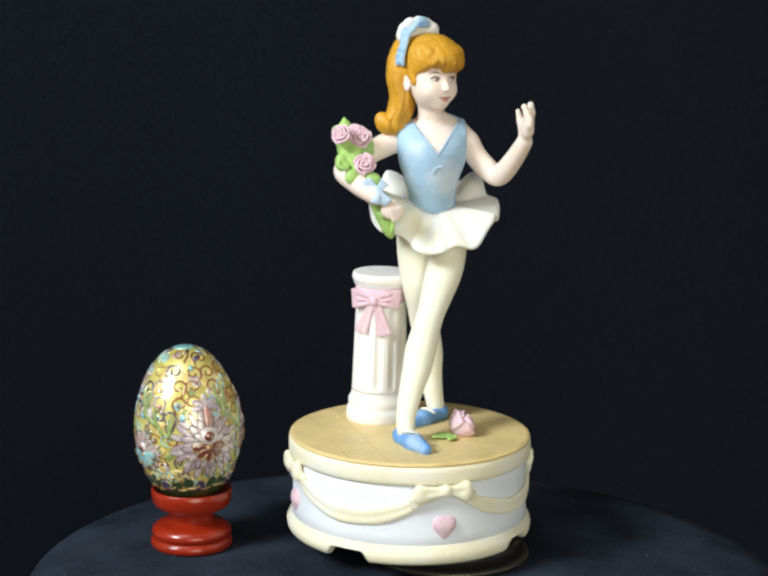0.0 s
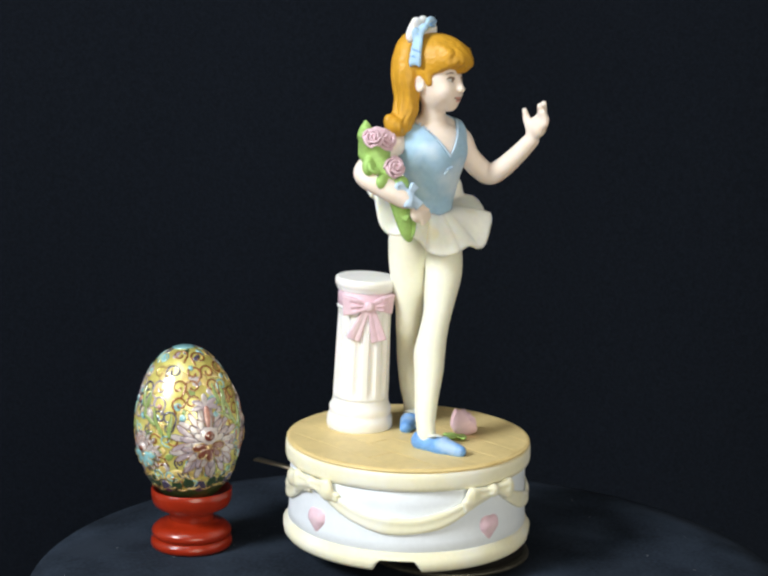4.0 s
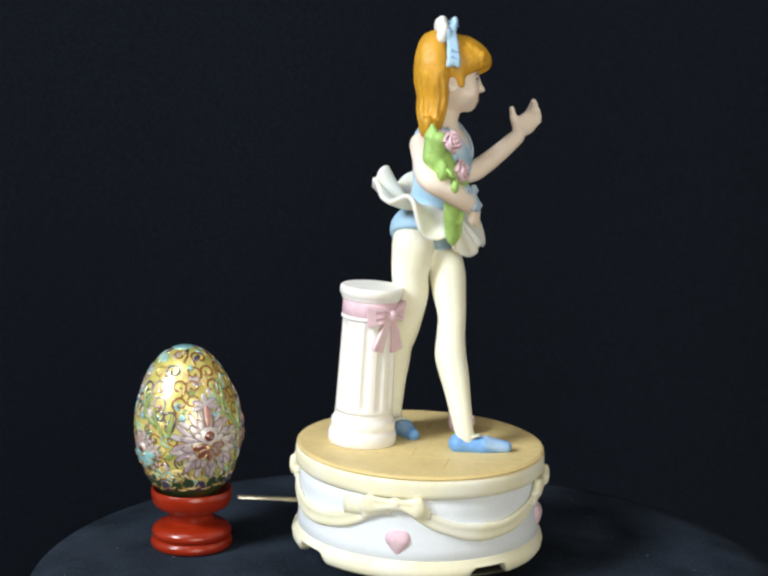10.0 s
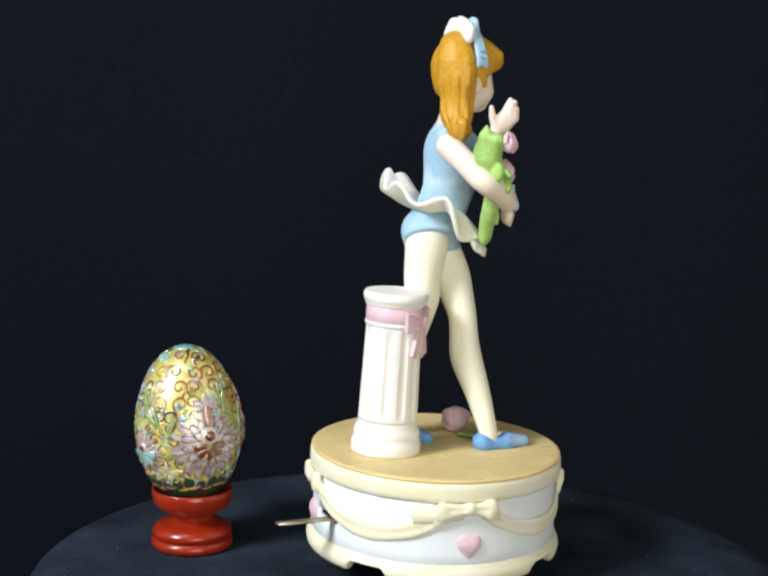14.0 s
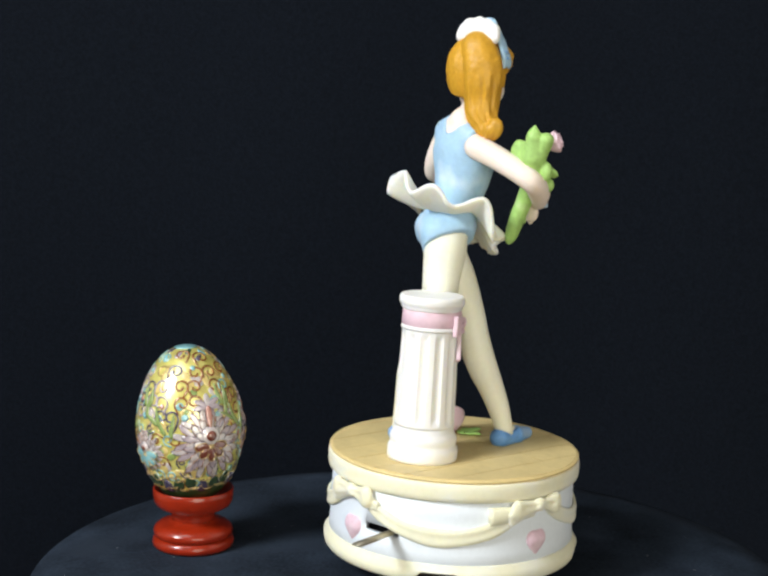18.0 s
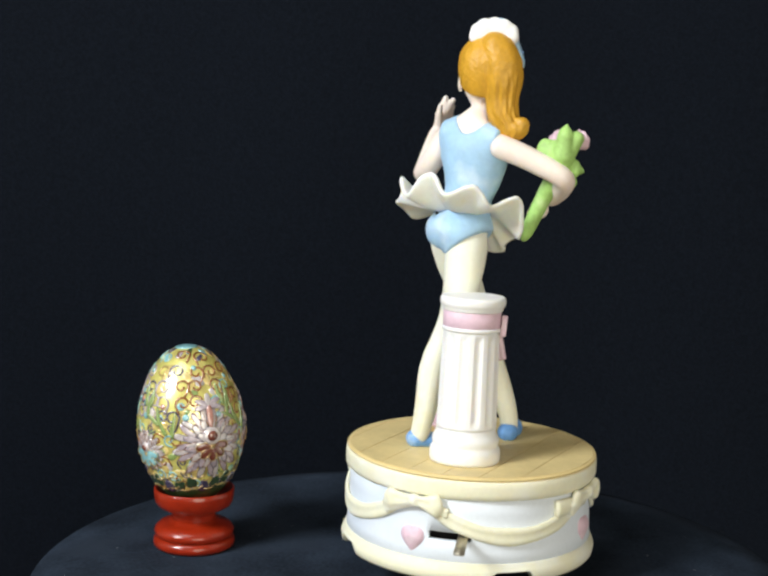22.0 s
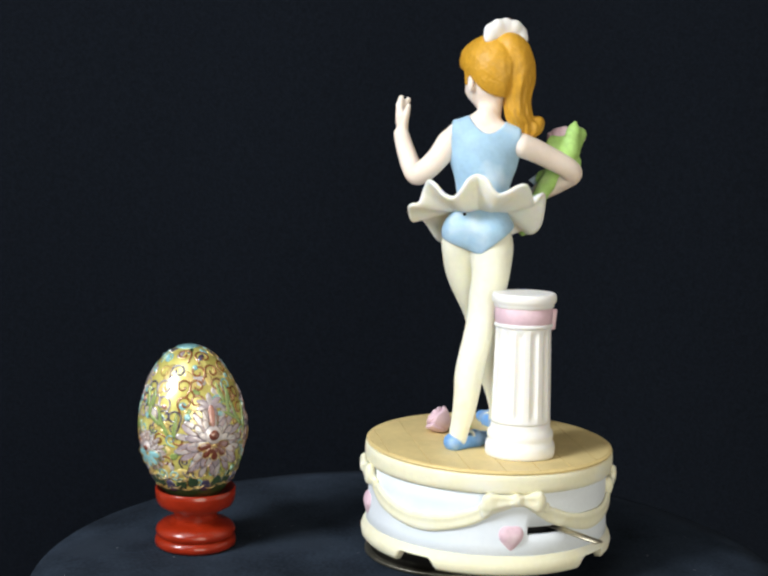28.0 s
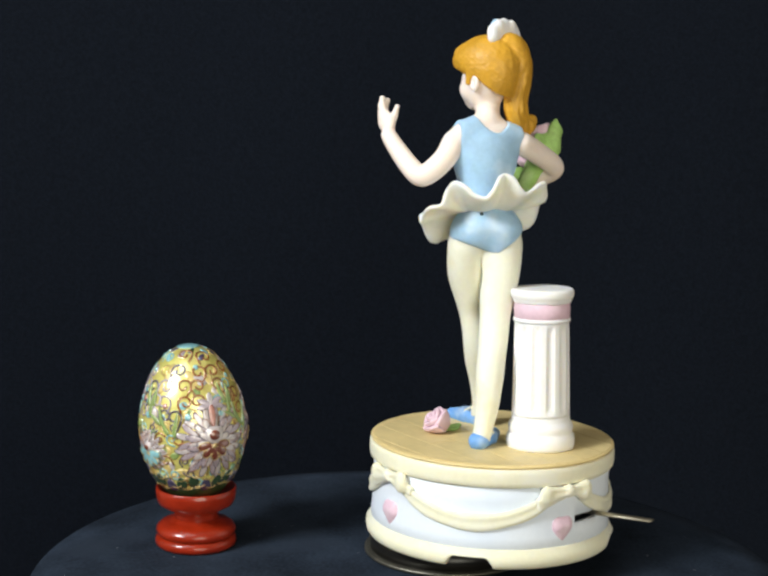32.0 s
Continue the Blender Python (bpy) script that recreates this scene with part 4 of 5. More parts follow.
    knot = [ball(mm(kx, ky, kz), mm(0.7, 0.5, 0.6)), ball(mm(kx - 1.5, ky + 0.1, kz + 0.4), mm(1.2, 0.5, 0.7)), ball(mm(kx + 1.5, ky + 0.2, kz + 0.4), mm(1.2, 0.5, 0.7)), rod(mm(kx - 0.2, ky - 0.1, kz - 0.2), mm(kx - 1.2, ky, kz - 2.0), 0.0004, 0.0004), rod(mm(kx + 0.2, ky - 0.1, kz - 0.2), mm(kx + 1.2, ky + 0.2, kz - 2.0), 0.0004, 0.0004)]
    vent = [ball(first_hit(tors, mm(11.6, 27, 93.0), mm(12.6, 4, 93.0), 0.004), 0.0007)]     # firing hole below the skirt, its shaded inside drawn as a black ball
    straps = chain([(*mm(-3.0, -22.6, 6.2), 0.0005), (*mm(-1.2, -24.6, 7.0), 0.0006), (*mm(1.4, -25.2, 7.0), 0.0006), (*mm(4.6, -24.6, 5.8), 0.0005)], 0.0004, 8) + chain([(*mm(4.4, 15.4, 5.8), 0.0005), (*mm(5.4, 13.4, 6.6), 0.0006), (*mm(7.6, 11.8, 6.6), 0.0006), (*mm(9.8, 11.2, 5.4), 0.0005)], 0.0004, 8)
    groups = [(SKIN, skin, 0.00050, 0.0022), (TIGHTS, tights, 0.0006, 0.0018), (SHOE, shoes, 0.0004, 0.0015), (HAIR, hair, 0.00042, 0.0016), (WHITE, white, 0.0004, 0.001), (BLUE, bluebow, 0.0004, 0.001),
              (WHITE, whites, 0.00025, 0.0003), (EYE, marks, 0.00018, 0.0003), (DARK, vent, 0.0002, 0.0003), (EYE, brows, 0.00016, 0.0003), (LIP, lips, 0.00022, 0.0003), (EYE, smile, 0.00016, 0.0003), (SHOE, stripes, 0.00022, 0.0003), (TIGHTS, straps, 0.0003, 0.0004), (LACE, trim, 0.0003, 0.0004), (BLUE, knot, 0.00025, 0.0004)]
    # bodice: the torso a little proud, cut at neck, arms and legs
    leo = [dict(p) for p in tors + tops]
    def cutter(fn):
        return dict(f=fn, lo=np.array(mm(-20, -25, 70)), hi=np.array(mm(35, 30, 135)), op="cut", k=0.0008)
    cb, sb = math.cos(radians(body)), math.sin(radians(body))
    def lat(X, Y):
        return (X * 1000 - 7.4) * cb + (Y * 1000) * sb
    def fro(X, Y):
        return (X * 1000 - 7.4) * sb - (Y * 1000) * cb
    leo.append(cutter(lambda X, Y, Z: (np.maximum(115.4 + 1.4 * np.abs(lat(X, Y) - 0.5) - Z * 1000, -fro(X, Y) - 1) * 0.001)))
    leo.append(cutter(lambda X, Y, Z: (124.4 + 0.11 * (lat(X, Y) + 1.5) ** 2 - Z * 1000) * 0.001))
    leo.append(cutter(lambda X, Y, Z: (np.maximum(np.abs(lat(X, Y) + 0.7) * -1 + 13.7 + 0.02 * (122 - Z * 1000), 110 - Z * 1000) * 0.001)))
    leo.append(cutter(lambda X, Y, Z: (Z * 1000 - 77.8 - np.where(lat(X, Y) < 0.8, 0.80, 0.36) * np.maximum(0, np.abs(lat(X, Y) - 0.8) - 1.2)) * 0.001))
    groups.append((BLUE, leo, 0.0005, 0.004))
    verts, faces, mats, slot = [], [], [], []
    for m, prims, h, k in groups:
        v, q = sdf_mesh(prims, h, k)
        if m not in slot:
            slot.append(m)
        faces.append(q + len(verts))
        verts += v.tolist()
        mats += [slot.index(m)] * len(q)
    # tutu: a ruffled sheet with thickness; the hem's reach, height and drift (mm) at even steps round the waist, from the front
    slot.append(SKIRT)
    reach = (16.8, 17.7, 17.3, 18.9, 20.2, 21.3, 22.8, 23.8, 24.5, 25.6, 25.9, 26.4, 27.3, 28.5, 29.6, 27.4, 26.0, 26.4, 27.0, 27.0, 26.7, 26.1, 24.3, 22.2,
             23.2, 24.1, 24.4, 24.4, 24.6, 25.2, 24.8, 24.5, 23.0, 22.8, 23.3, 24.3, 24.9, 24.7, 24.1, 22.2, 21.1, 21.2, 21.0, 17.7, 15.5, 17.1, 17.1, 16.5)
    hem = (77.1, 77.9, 78.7, 80.3, 79.9, 78.9, 79.7, 82.5, 85.9, 88.8, 90.8, 88.7, 89.0, 92.4, 95.4, 96.8, 102.0, 105.8, 104.7, 101.5, 100.4, 103.7, 107.6, 109.2,
           108.0, 104.6, 102.2, 103.2, 105.2, 105.9, 103.6, 99.8, 98.1, 99.0, 100.7, 101.3, 98.6, 93.8, 88.9, 85.5, 84.7, 85.8, 84.7, 82.9, 80.0, 78.3, 77.3, 76.9)
    drift = (0.4, 0.8, 1.1, 1.0, 1.2, 1.2, 0.6, 0.0, -0.2, -0.1, -0.4, -0.1, 0.1, 0.3, 1.4, 1.6, -0.3, -0.2, 0.7, 1.1, 1.9, 1.5, 0.5, 0.3,
             0.7, 0.0, -0.3, 0.1, 0.5, 0.8, 0.5, -0.1, -0.4, 0.2, 0.8, 1.4, 0.6, -1.0, -2.5, -3.3, -2.4, -1.6, -1.4, -1.5, -2.2, -1.9, -1.0, -0.2)
    nu, nv, base = 288, 18, len(verts)
    ring = [k for k in range(-1, 50)]
    around = np.array(smooth_path([(reach[k % 48], hem[k % 48], drift[k % 48]) for k in ring], (len(ring) - 1) * 6 + 1))[6:6 + nu]
    mid = np.zeros((nv + 1, nu, 3))
    for j in range(nv + 1):
        w = j / nv
        for i in range(nu):
            r_out, z_out, shift = around[i]
            a = 2 * math.pi * i / nu           # 0 is the front
            fr = math.cos(a)
            r_in = 6.2 + 2.2 * abs(math.sin(a)) ** 1.5
            z_in = 93.6 - 0.9 * fr + 2.0 * math.exp(-((math.degrees(a) - 278) / 34) ** 2)
            r = r_in + (r_out - r_in) * w
            z = z_in + (z_out - z_in) * w ** (1.55 - 0.45 * fr)
            th = a + shift * w / 20 + radians(body - 90)
            mid[j, i] = (7.2 + r * math.cos(th), 1.6 + r * math.sin(th), z)
    du = np.roll(mid, -1, 1) - np.roll(mid, 1, 1)
    dv = np.gradient(mid, axis=0)
    nor = np.cross(dv, du)
    nor /= np.linalg.norm(nor, axis=2, keepdims=True)
    nor[..., :] *= np.sign(nor[2:3, :, 2:3])
    half = np.interp(np.arange(nv + 1) / nv, (0, 0.9, 1), (1.15, 1.0, 0.75))[:, None, None]
    out = dv[-1] / np.linalg.norm(dv[-1], axis=1, keepdims=True)
    for side in (1, -1):
        for row in mid + side * half * nor:
            verts += [mm(*q) for q in row]
    verts += [mm(*q) for q in mid[-1] + 0.55 * out]
    def at(side, j, i):
        return base + (side * (nv + 1) + j) * nu + i % nu
    sk = []
    for i in range(nu):
        lip, lip2 = base + 2 * (nv + 1) * nu + i, base + 2 * (nv + 1) * nu + (i + 1) % nu
        for j in range(nv):
            sk.append((at(0, j, i), at(0, j + 1, i), at(0, j + 1, i + 1), at(0, j, i + 1)))
            sk.append((at(1, j, i), at(1, j, i + 1), at(1, j + 1, i + 1), at(1, j + 1, i)))
        sk.append((at(0, nv, i), lip, lip2, at(0, nv, i + 1)))
        sk.append((lip, at(1, nv, i), at(1, nv, i + 1), lip2))
        sk.append((at(0, 0, i), at(0, 0, i + 1), at(1, 0, i + 1), at(1, 0, i)))
    mats += [len(slot) - 1] * len(sk)
    allf = np.concatenate(faces).tolist() + [list(f) for f in sk]
    me = bpy.data.meshes.new("figurine")
    me.from_pydata(verts, [], allf)
    for m in slot:
        me.materials.append(m)
    me.polygons.foreach_set("material_index", mats)
    me.polygons.foreach_set("use_smooth", [True] * len(allf))
    me.update()
    put("figurine", me, music_box, Matrix.Translation((0, 0, H)), "bisque porcelain ballerina figurine in blue bodice and cream tutu")


figurine()


# ---- the egg on its stand ----
EGG_X, EGG_Y, EGG_Z = -0.1058, -0.0045, 0.0182
egg_stand = tagged(new("egg_stand"), "turned red lacquered wooden egg stand on black cloth", "egg stand")
egg = tagged(new("cloisonne_egg"), "gilt cloisonne egg with lilac flower and scrolls, on a red stand", "ornamental egg")


def stand_parts():
    def thin(profile):
        return [(0.985 * r, z) for r, z in profile]
    part("foot_ring", lathe(thin([(0, 0), (0.0158, 0), (0.0168, 0.0007), (0.0171, 0.0020), (0.0168, 0.0034), (0.0158, 0.0043), (0.0152, 0.0046), (0, 0.0046)])), RED, egg_stand)
    part("bulb", lathe(thin([(0, 0.0045), (0.0152, 0.0045), (0.0163, 0.0052), (0.0167, 0.0066), (0.0162, 0.0080), (0.0146, 0.0094), (0.0120, 0.0104), (0.0102, 0.0109), (0.0098, 0.0116), (0, 0.0116)])), RED, egg_stand)
    part("cup", lathe(thin([(0, 0.0114), (0.0094, 0.0114), (0.0090, 0.0126), (0.0092, 0.0140), (0.0104, 0.0152), (0.0132, 0.0164), (0.0154, 0.0176), (0.0164, 0.0194), (0.0168, 0.0224), (0.0168, 0.0244), (0.0164, 0.0248), (0.0158, 0.0246), (0.0146, 0.0222), (0.0110, 0.0192), (0.0060, 0.0182), (0, 0.0180)])), RED, egg_stand)


stand_parts()
ELOW, EHIGH, ER = 0.0325, 0.0335, 0.0215      # below and above the widest ring, and its radius


def egg_r(z):
    """Radius at height z over the egg's lower tip."""
    u = (z - ELOW) / (EHIGH if z > ELOW else ELOW)
    return ER * math.sqrt(max(0.0, 1 - u * u)) * (1 - 0.11 * max(0, u) ** 1.5 * (1.25 - u))


def enamel(name, colour):
    return mat(name, colour, 0.36, vary=0.25, grain=1800, big=420, bump=0.15, coat=0.6)


LILAC, PALE, TURQ = enamel("lilac_enamel", (0.43, 0.35, 0.39)), enamel("pale_enamel", (0.58, 0.51, 0.50)), enamel("turquoise_enamel", (0.26, 0.54, 0.58))
LEAFE, RUST, NAVY = enamel("leaf_green_enamel", (0.26, 0.36, 0.10)), enamel("rust_enamel", (0.17, 0.032, 0.010)), enamel("slate_enamel", (0.065, 0.05, 0.10))
YELLOW, DEEP, ROSE = enamel("yellow_enamel", (0.72, 0.55, 0.18)), enamel("deep_green_enamel", (0.028, 0.060, 0.020)), enamel("rose_enamel", (0.50, 0.22, 0.17))
WIRE = mat("gilt_wire", (0.74, 0.52, 0.18), 0.35, 0.8, vary=0.15, grain=1500, big=400, bump=0)
BRONZE = mat("bronze_wire", (0.33, 0.105, 0.007), 0.4, 0.4, vary=0.3, grain=1500, big=400, bump=0)
for m in (LILAC, PALE, TURQ, LEAFE, RUST, NAVY, YELLOW, DEEP, ROSE, WIRE, BRONZE, GOLD):
    # one polished clear glaze over wires and enamel
    glaze = m.node_tree.nodes["Principled BSDF"].inputs
    glaze["Coat Weight"].default_value, glaze["Coat Roughness"].default_value, glaze["Coat IOR"].default_value = 1.0, 0.22, 2.2


def patch(w, h, pointed=0.0, dome=0.00025, bend=0.0):
    """A domed drop of enamel, w wide and h high, from its foot at the origin upwards."""
    bm = bmesh.new()
    n = 20
    rings = []
    for k, (s, z) in enumerate(((1.0, -0.0004), (1.0, dome * 0.45), (0.72, dome * 0.9), (0.35, dome * 1.1))):
        ring = []
        for i in range(n):
            a = 2 * math.pi * i / n
            x, y = math.cos(a), math.sin(a)
            wide = 1 - pointed * 0.5 * (1 + y) * 0.9 if pointed > 0 else 1 + pointed * 0.5 * (1 - y) * 0.9
            ring.append(bm.verts.new((w / 2 * x * wide * s + bend * h * (0.5 + 0.5 * y * s) ** 2, h / 2 + h / 2 * y * s, z)))
        rings.append(ring)
    for a, b in zip(rings, rings[1:]):
        for i in range(n):
            bm.faces.new((a[i], a[(i + 1) % n], b[(i + 1) % n], b[i]))
    bm.faces.new(rings[-1])
    return bm


def arc_tables():
    zs = [0.0003 + 0.0654 * k / 400 for k in range(401)]
    arc = [0.0]
    for a, c in zip(zs, zs[1:]):
        arc.append(arc[-1] + math.hypot(c - a, egg_r(c) - egg_r(a)))
    return np.array(zs), np.array(arc)


ARC_Z, ARC = arc_tables()


def bend_on(bm, az, z, turn=0.0, size=1.0, flip=False, lift=0.0):
    """Lays a flat piece on the shell at azimuth az and height z, turned by turn degrees."""
    c, s = math.cos(radians(turn)), math.sin(radians(turn))
    at = np.interp(z, ARC_Z, ARC)
    for v in bm.verts:
        x, y, h = v.co.x * (-size if flip else size), v.co.y * size, v.co.z + lift
        x, y = c * x - s * y, s * x + c * y
        zz = float(np.interp(at + y, ARC, ARC_Z))
        r = egg_r(zz)
        dr = (egg_r(zz + 1e-4) - egg_r(max(1e-4, zz - 1e-4))) / 2e-4
        k = 1 / math.sqrt(1 + dr * dr)
        a = radians(az) + x / max(r, 0.004)
        v.co = ((r + h * k) * math.cos(a), (r + h * k) * math.sin(a), zz - h * k * dr)
    return bm


def rim_path(w, h, pointed=0.0, bend=0.0, n=22):
    out = []
    for i in range(n + 1):
        a = 2 * math.pi * i / n
        y = math.sin(a)
        wide = 1 - pointed * 0.5 * (1 + y) * 0.9 if pointed > 0 else 1 + pointed * 0.5 * (1 - y) * 0.9
        out.append((w / 2 * math.cos(a) * wide + bend * h * (0.5 + 0.5 * y) ** 2, h / 2 + h / 2 * y, 0.0001))
    return out


def spiral(turns, size):
    """A C-shaped scroll of wire that curls in at its end, with a tail."""
    pts = [(-size * 0.9, -size * 1.1, 0.0002), (-size * 0.95, -size * 0.5, 0.0002)]
    for k in range(22):
        u = k / 21
        a = math.pi - 2 * math.pi * turns * u
        r = size * (1 - 0.72 * u)
        pts.append((r * math.cos(a), r * math.sin(a), 0.0002))
    return pts


def egg_parts():
    n = 60
    prof = [(egg_r(ELOW + EHIGH * math.sin(math.pi * (k / n - 0.5)) if k > n / 2 else ELOW + ELOW * math.sin(math.pi * (k / n - 0.5))), ELOW + (EHIGH if k > n / 2 else ELOW) * math.sin(math.pi * (k / n - 0.5))) for k in range(n + 1)]
    shell = part("shell", lathe(prof, 96), GOLD, egg, "gilt egg shell")
    rnd = random.Random(11)
    def lay(name, bm, material, parent, az, z, turn=0.0, size=1.0, flip=False, lift=0.0):
        return part(name, bend_on(bm, az, z, turn, size, flip, lift), material, parent)
    def wire(points, thick, n=30):
        return tube([Vector(q) for q in smooth_path(points, n)], thick, side=lambda q: Vector((0, 0, 1)), sides=6, flat=0.4)
    # flat cells of pale enamel under the wires
    for i in range(120):
        w, h, t, m = ((0.0052, 0.0062, 0.4, PALE), (0.0046, 0.0058, 0.6, YELLOW), (0.0036, 0.0034, -0.3, TURQ), (0.0042, 0.0060, 0.5, YELLOW), (0.0048, 0.0050, 0.2, YELLOW), (0.0034, 0.0044, 0.5, LEAFE))[i % 6]
        lay("enamel_field", patch(w, h, t, 0.00008), m, shell, rnd.uniform(0, 360), rnd.uniform(0.012, 0.058), rnd.uniform(0, 360), lift=0.00002 + 0.00001 * (i % 9))
    # curling wires: large ones over the shoulder, small ones below
    z, row = 0.0125, 0
    while z < 0.0640:
        high = z > 0.040
        count = max(4, int(2 * math.pi * egg_r(z) / (0.0066 if high else 0.0054)))
        for i in range(count):
            az = 360 * (i + 0.5 * (row % 2)) / count + rnd.uniform(-5, 5)
            kind = rnd.random()
            if high:
                cool = math.cos(radians(2 * az + 274)) > 0       # slate and lilac scrolls by turns with bronze ones round the shell
                turns, size, thick, m = (1.05, 0.0031, 0.00046, NAVY if cool else BRONZE) if kind < 0.42 else (0.95, 0.0034, 0.00044, LILAC if cool else BRONZE) if kind < 0.66 else (1.1, 0.0027, 0.00044, RUST) if kind < 0.76 else (1.0, 0.0029, 0.00042, WIRE) if kind < 0.9 else (1.0, 0.0027, 0.00040, TURQ)
            else:
                turns, size, thick, m = ((1.1, 0.0021, 0.00036, WIRE), (1.0, 0.0025, 0.00038, BRONZE), (1.15, 0.0020, 0.00034, NAVY), (1.0, 0.0023, 0.00036, TURQ), (1.0, 0.0022, 0.00038, LEAFE))[min(4, int(kind * 5))]
            lay("scroll", wire(spiral(turns, size), thick, 24), m, shell, az, z + rnd.uniform(-0.0008, 0.0008), rnd.uniform(-35, 35) + (0 if high else rnd.choice((0, 90, 180))), 1.0, i % 2 == 0)
        z += 0.0055 if high else 0.0047
        row += 1
    # dark pieces round the cap
    for i in range(14):
        lay("enamel_field", patch(0.0028, 0.0040, 0.5, 0.0002), (NAVY, TURQ, LILAC, DEEP)[i % 4], shell, 360 * i / 14 + rnd.uniform(-6, 6), 0.0612 + 0.0012 * (i % 3), rnd.uniform(-50, 50), lift=0.0001)
    # sprays of slim leaves, dots between them
    for k, turn0 in enumerate((0, 90, 172, 262)):
        for n, (az, zz, turn) in enumerate(((-116, 0.0372, 46), (-112, 0.0362, 24), (-106, 0.0335, 36), (-101, 0.0338, -22), (-99, 0.0322, 4), (-34, 0.0400, 4), (-31, 0.0440, -12), (-38, 0.0440, 18))):
            lay("enamel_leaf", patch(0.0024, 0.0095 if n % 2 else 0.0080, 0.75, 0.00022, 0.16 if n % 3 else -0.2), LEAFE, shell, az + turn0, zz, turn, 0.95, lift=0.0006)
    def dot(r=0.0011):
        return lathe([(r, -0.0003), (r, 0.00015), (r * 0.55, 0.00035), (0, 0.0004)], 14)
    for i in range(32):
        lay("enamel_dot", dot(), (TURQ, LEAFE, PALE, ROSE)[i % 4], shell, rnd.uniform(0, 360), rnd.uniform(0.014, 0.060), lift=0.0001)
    for az in (-84, -46, 8, 40, 96, 130, -136):
        lay("enamel_dot", dot(0.0014), TURQ, shell, az, 0.0405, lift=0.0003)
    # turquoise cap, dark band at the foot with gilt dashes
    cap = [(egg_r(zz) + 0.00025, zz + 0.0002) for zz in (0.0652, 0.0655, 0.0657, 0.0659)] + [(0, 0.06615)]
    part("cap", lathe([(0, 0.0646)] + cap, 40), TURQ, egg, "turquoise enamel cap")
    part("foot_band", lathe([(egg_r(0.0020 + 0.0009 * k) + (0.00018 if 0 < k < 9 else -0.0003), 0.0020 + 0.0009 * k) for k in range(10)], 96), DEEP, egg, "dark green enamel band")
    dash = [(-0.0021, 0.0004, 0), (-0.0008, -0.0003, 0.0002), (0.0008, -0.0003, 0.0002), (0.0021, 0.0004, 0)]
    for i in range(22):
        az = 360 * i / 22
        lay("foot_leaf", patch(0.0054, 0.0066, 0.5, 0.0002), DEEP if i % 3 else NAVY, shell, az, 0.0085 + 0.0010 * (i % 3), lift=0.0003)
        lay("gilt_dash", wire(dash, 0.00032, 8), WIRE, shell, az + 8, 0.0100 + 0.0010 * (i % 2), rnd.uniform(-15, 15), lift=0.0004)
        lay("gilt_dash", wire(dash, 0.00032, 8), WIRE, shell, az + 2, 0.0142 + 0.0014 * (i % 2), rnd.uniform(-25, 25), lift=0.0003)
    # the large flowers: one in view, more round the back
    for f, (az, z, s) in enumerate(((-58, 0.0298, 1.0), (26, 0.0300, 0.9), (112, 0.0290, 1.0), (-134, 0.0262, 0.56))):
        flower = tagged(new("flower"), "pale lilac enamel flower with a rust-red heart" if f < 3 else "small white and turquoise enamel flower")
        flower.parent = egg
        def lay_at(name, bm, material, dx, dy, turn, lift, size=1.0):
            """A piece dx along the girth and dy up the shell from the flower's heart, turned about its foot."""
            zz = float(np.interp(np.interp(z, ARC_Z, ARC) + dy * s, ARC, ARC_Z))
            return lay(name, bm, material, flower, az + math.degrees(dx * s / egg_r(zz)), zz, turn, s * size, lift=lift)
        for ring, (count, reach, first, base) in enumerate(((25, 0.0064, 4, 0.0004), (19, 0.0036, 16, 0.0007))):
            for i in range(count):
                a = 360 * i / count + first + rnd.uniform(-4, 4)
                bd = (-0.22, 0.0, 0.22)[(i * 2 + ring) % 3]
                dx, dy = -reach * math.sin(radians(a)), reach * math.cos(radians(a))
                ln = 0.0088 * (1.0 + rnd.uniform(-0.1, 0.1)) * (1.0 if ring == 0 else 0.82)
                up = base + 0.00006 * (i % 3)
                lay_at("petal", patch(0.0033, ln, -0.55, 0.00008, bd), (LILAC, PALE)[(i + ring) % 2] if f < 3 else PALE, dx, dy, a, up)
                lay_at("petal_wire", tube([Vector(q) for q in rim_path(0.0032, ln, -0.55, bd, 18)], 0.00010, side=lambda q: Vector((0, 0, 1)), sides=5), NAVY if i % 2 else BRONZE, dx, dy, a, up)
        for i in range(9):
            a = 40 * i + 12
            dx, dy = -0.0014 * math.sin(radians(a)), 0.0014 * math.cos(radians(a))
            lay_at("petal", patch(0.0034, 0.0056, -0.5, 0.0002), PALE, dx, dy, a, 0.0010)
            lay_at("petal_wire", tube([Vector(q) for q in rim_path(0.0034, 0.0056, -0.5)], 0.00012, side=lambda q: Vector((0, 0, 1)), sides=5), NAVY, dx, dy, a, 0.0010)
        for i in range(5):
            lay_at("red_petal", patch(0.0030, 0.0052, -0.3, 0.0004), RUST if f < 3 else TURQ, 0, -0.0008, 180 + (i - 2) * 42, 0.0012, 1.25 if f < 3 else 2.2)
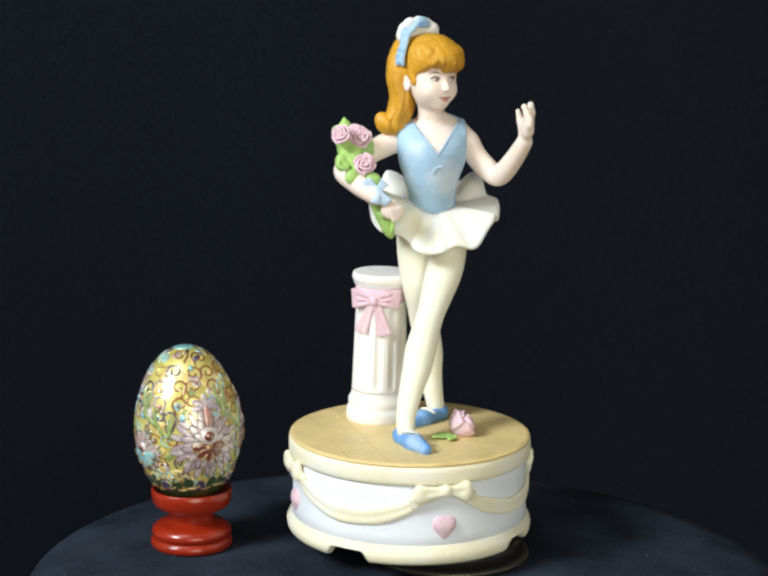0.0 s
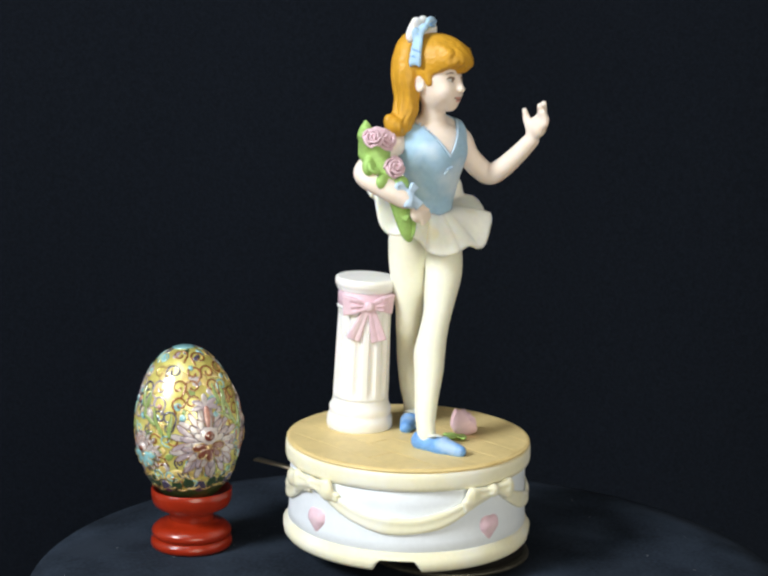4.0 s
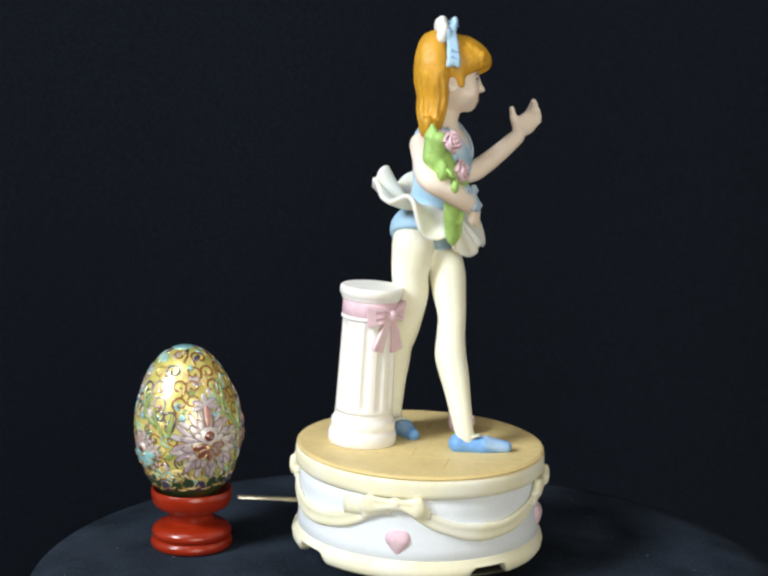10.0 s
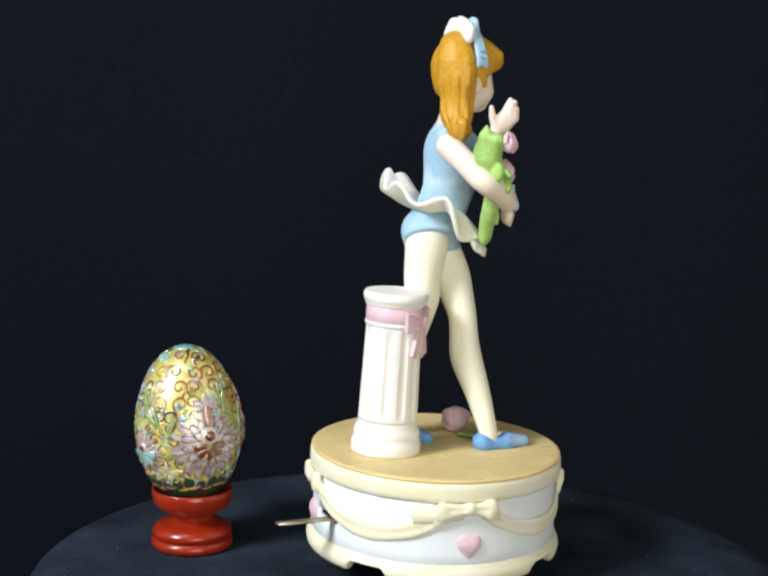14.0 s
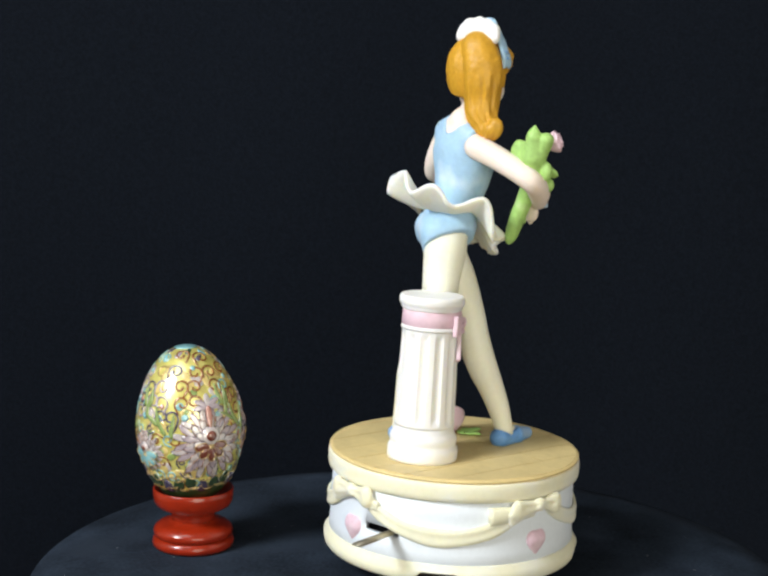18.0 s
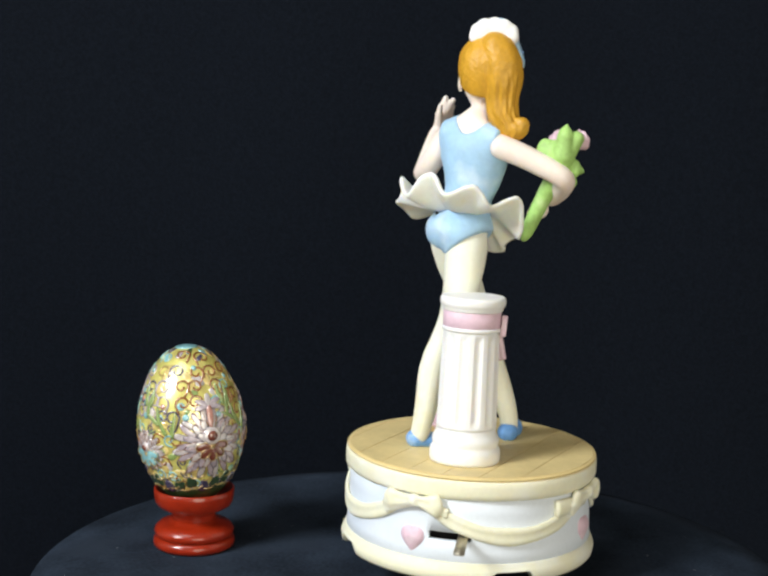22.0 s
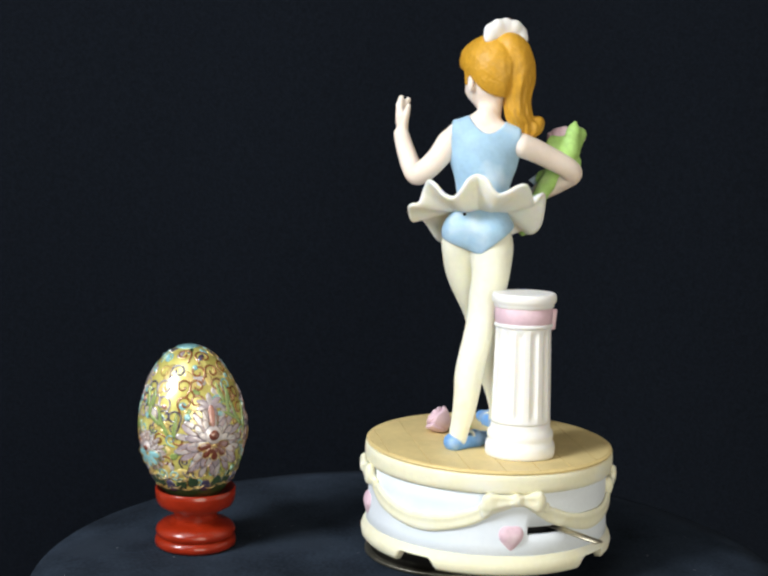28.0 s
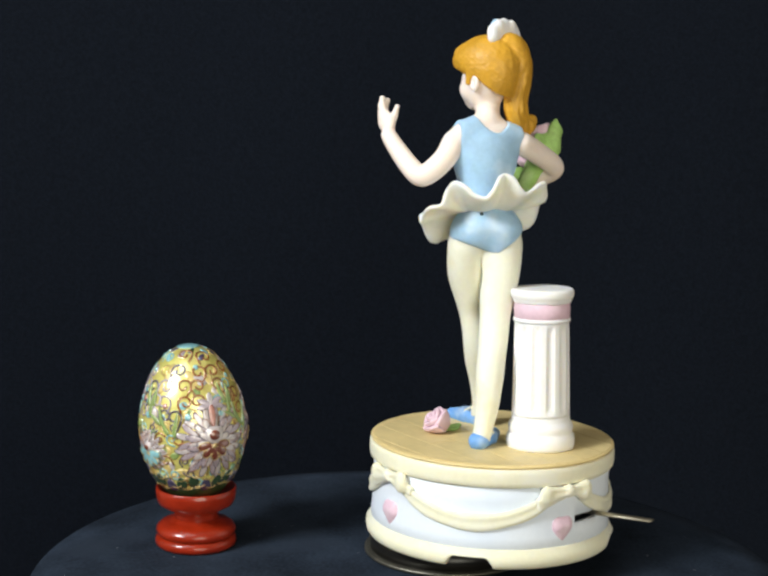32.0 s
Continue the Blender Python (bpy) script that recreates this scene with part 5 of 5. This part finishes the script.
        for i in range(5):
            lay_at("petal_wire", tube([Vector(q) for q in rim_path(0.0030, 0.0052, -0.3)], 0.00014, side=lambda q: Vector((0, 0, 1)), sides=5), WIRE, 0, -0.0008, 180 + (i - 2) * 42, 0.0014, 1.25 if f < 3 else 2.2)
        lay_at("heart", lathe([(0.0035, -0.0004), (0.0035, 0.0004), (0.0028, 0.0007), (0, 0.0008)], 24), PALE, 0, 0.0030, 0, 0.0011)
        lay_at("heart_dot", lathe([(0.0020, 0), (0.0019, 0.0004), (0, 0.0005)], 20), RUST, 0, 0.0030, 0, 0.0018)
        if f < 3:
            lay_at("stalk", patch(0.0030, 0.0095, -0.55, 0.0003), ROSE, 0, 0.0054, 0, 0.0013)
            for bd, turn in ((-0.3, 42), (0, 0), (0.3, -42), (-0.3, 80), (0.3, -80)):
                lay_at("crown_petal", patch(0.0026, 0.0056, -0.3, 0.0002, bd), LILAC if turn else PALE, 0, 0.0142, turn, 0.0009)


egg_parts()


# ---- what moves ----
def box_pose(t):
    """The box turns on its off-centre pivot, on which it leans a little."""
    s = t / 32
    a = TH[0] * s + TH[1] * s ** 2 + TH[2] * s ** 3 + TH[3] * s ** 4 + TH[4] * s ** 5
    lean = Vector((-TILT[0], -TILT[1], 1)).normalized()
    ex = Vector((1, 0, TILT[0])).normalized()
    ey = lean.cross(ex)
    m = Matrix((ex, ey, lean)).transposed().to_4x4()
    return Matrix.Translation((0, 0, AXIS_Z)) @ Matrix.Rotation(a, 4, "Z") @ Matrix.Translation(CENTRE) @ m @ Matrix.Translation((0, 0, -H))


def motions():
    walk(music_box, [(t, box_pose(t)) for t in range(33)])
    drift = ((0, 0, 0), (11.5, 0, 0), (16, 0.45, 0.25), (20, 0.8, 0.45), (24, 1.1, 0.8), (28, 1.4, 1.3), (32, 1.5, 1.9))
    for ob, z in ((egg_stand, 0.0), (egg, EGG_Z)):
        walk(ob, [(t, pose(EGG_X + dx * 0.001, EGG_Y + dy * 0.001, TABLE + 0.0002 + z, 0, -3.0 if z else 0, dx * 0.6)) for t, dx, dy in drift])


motions()
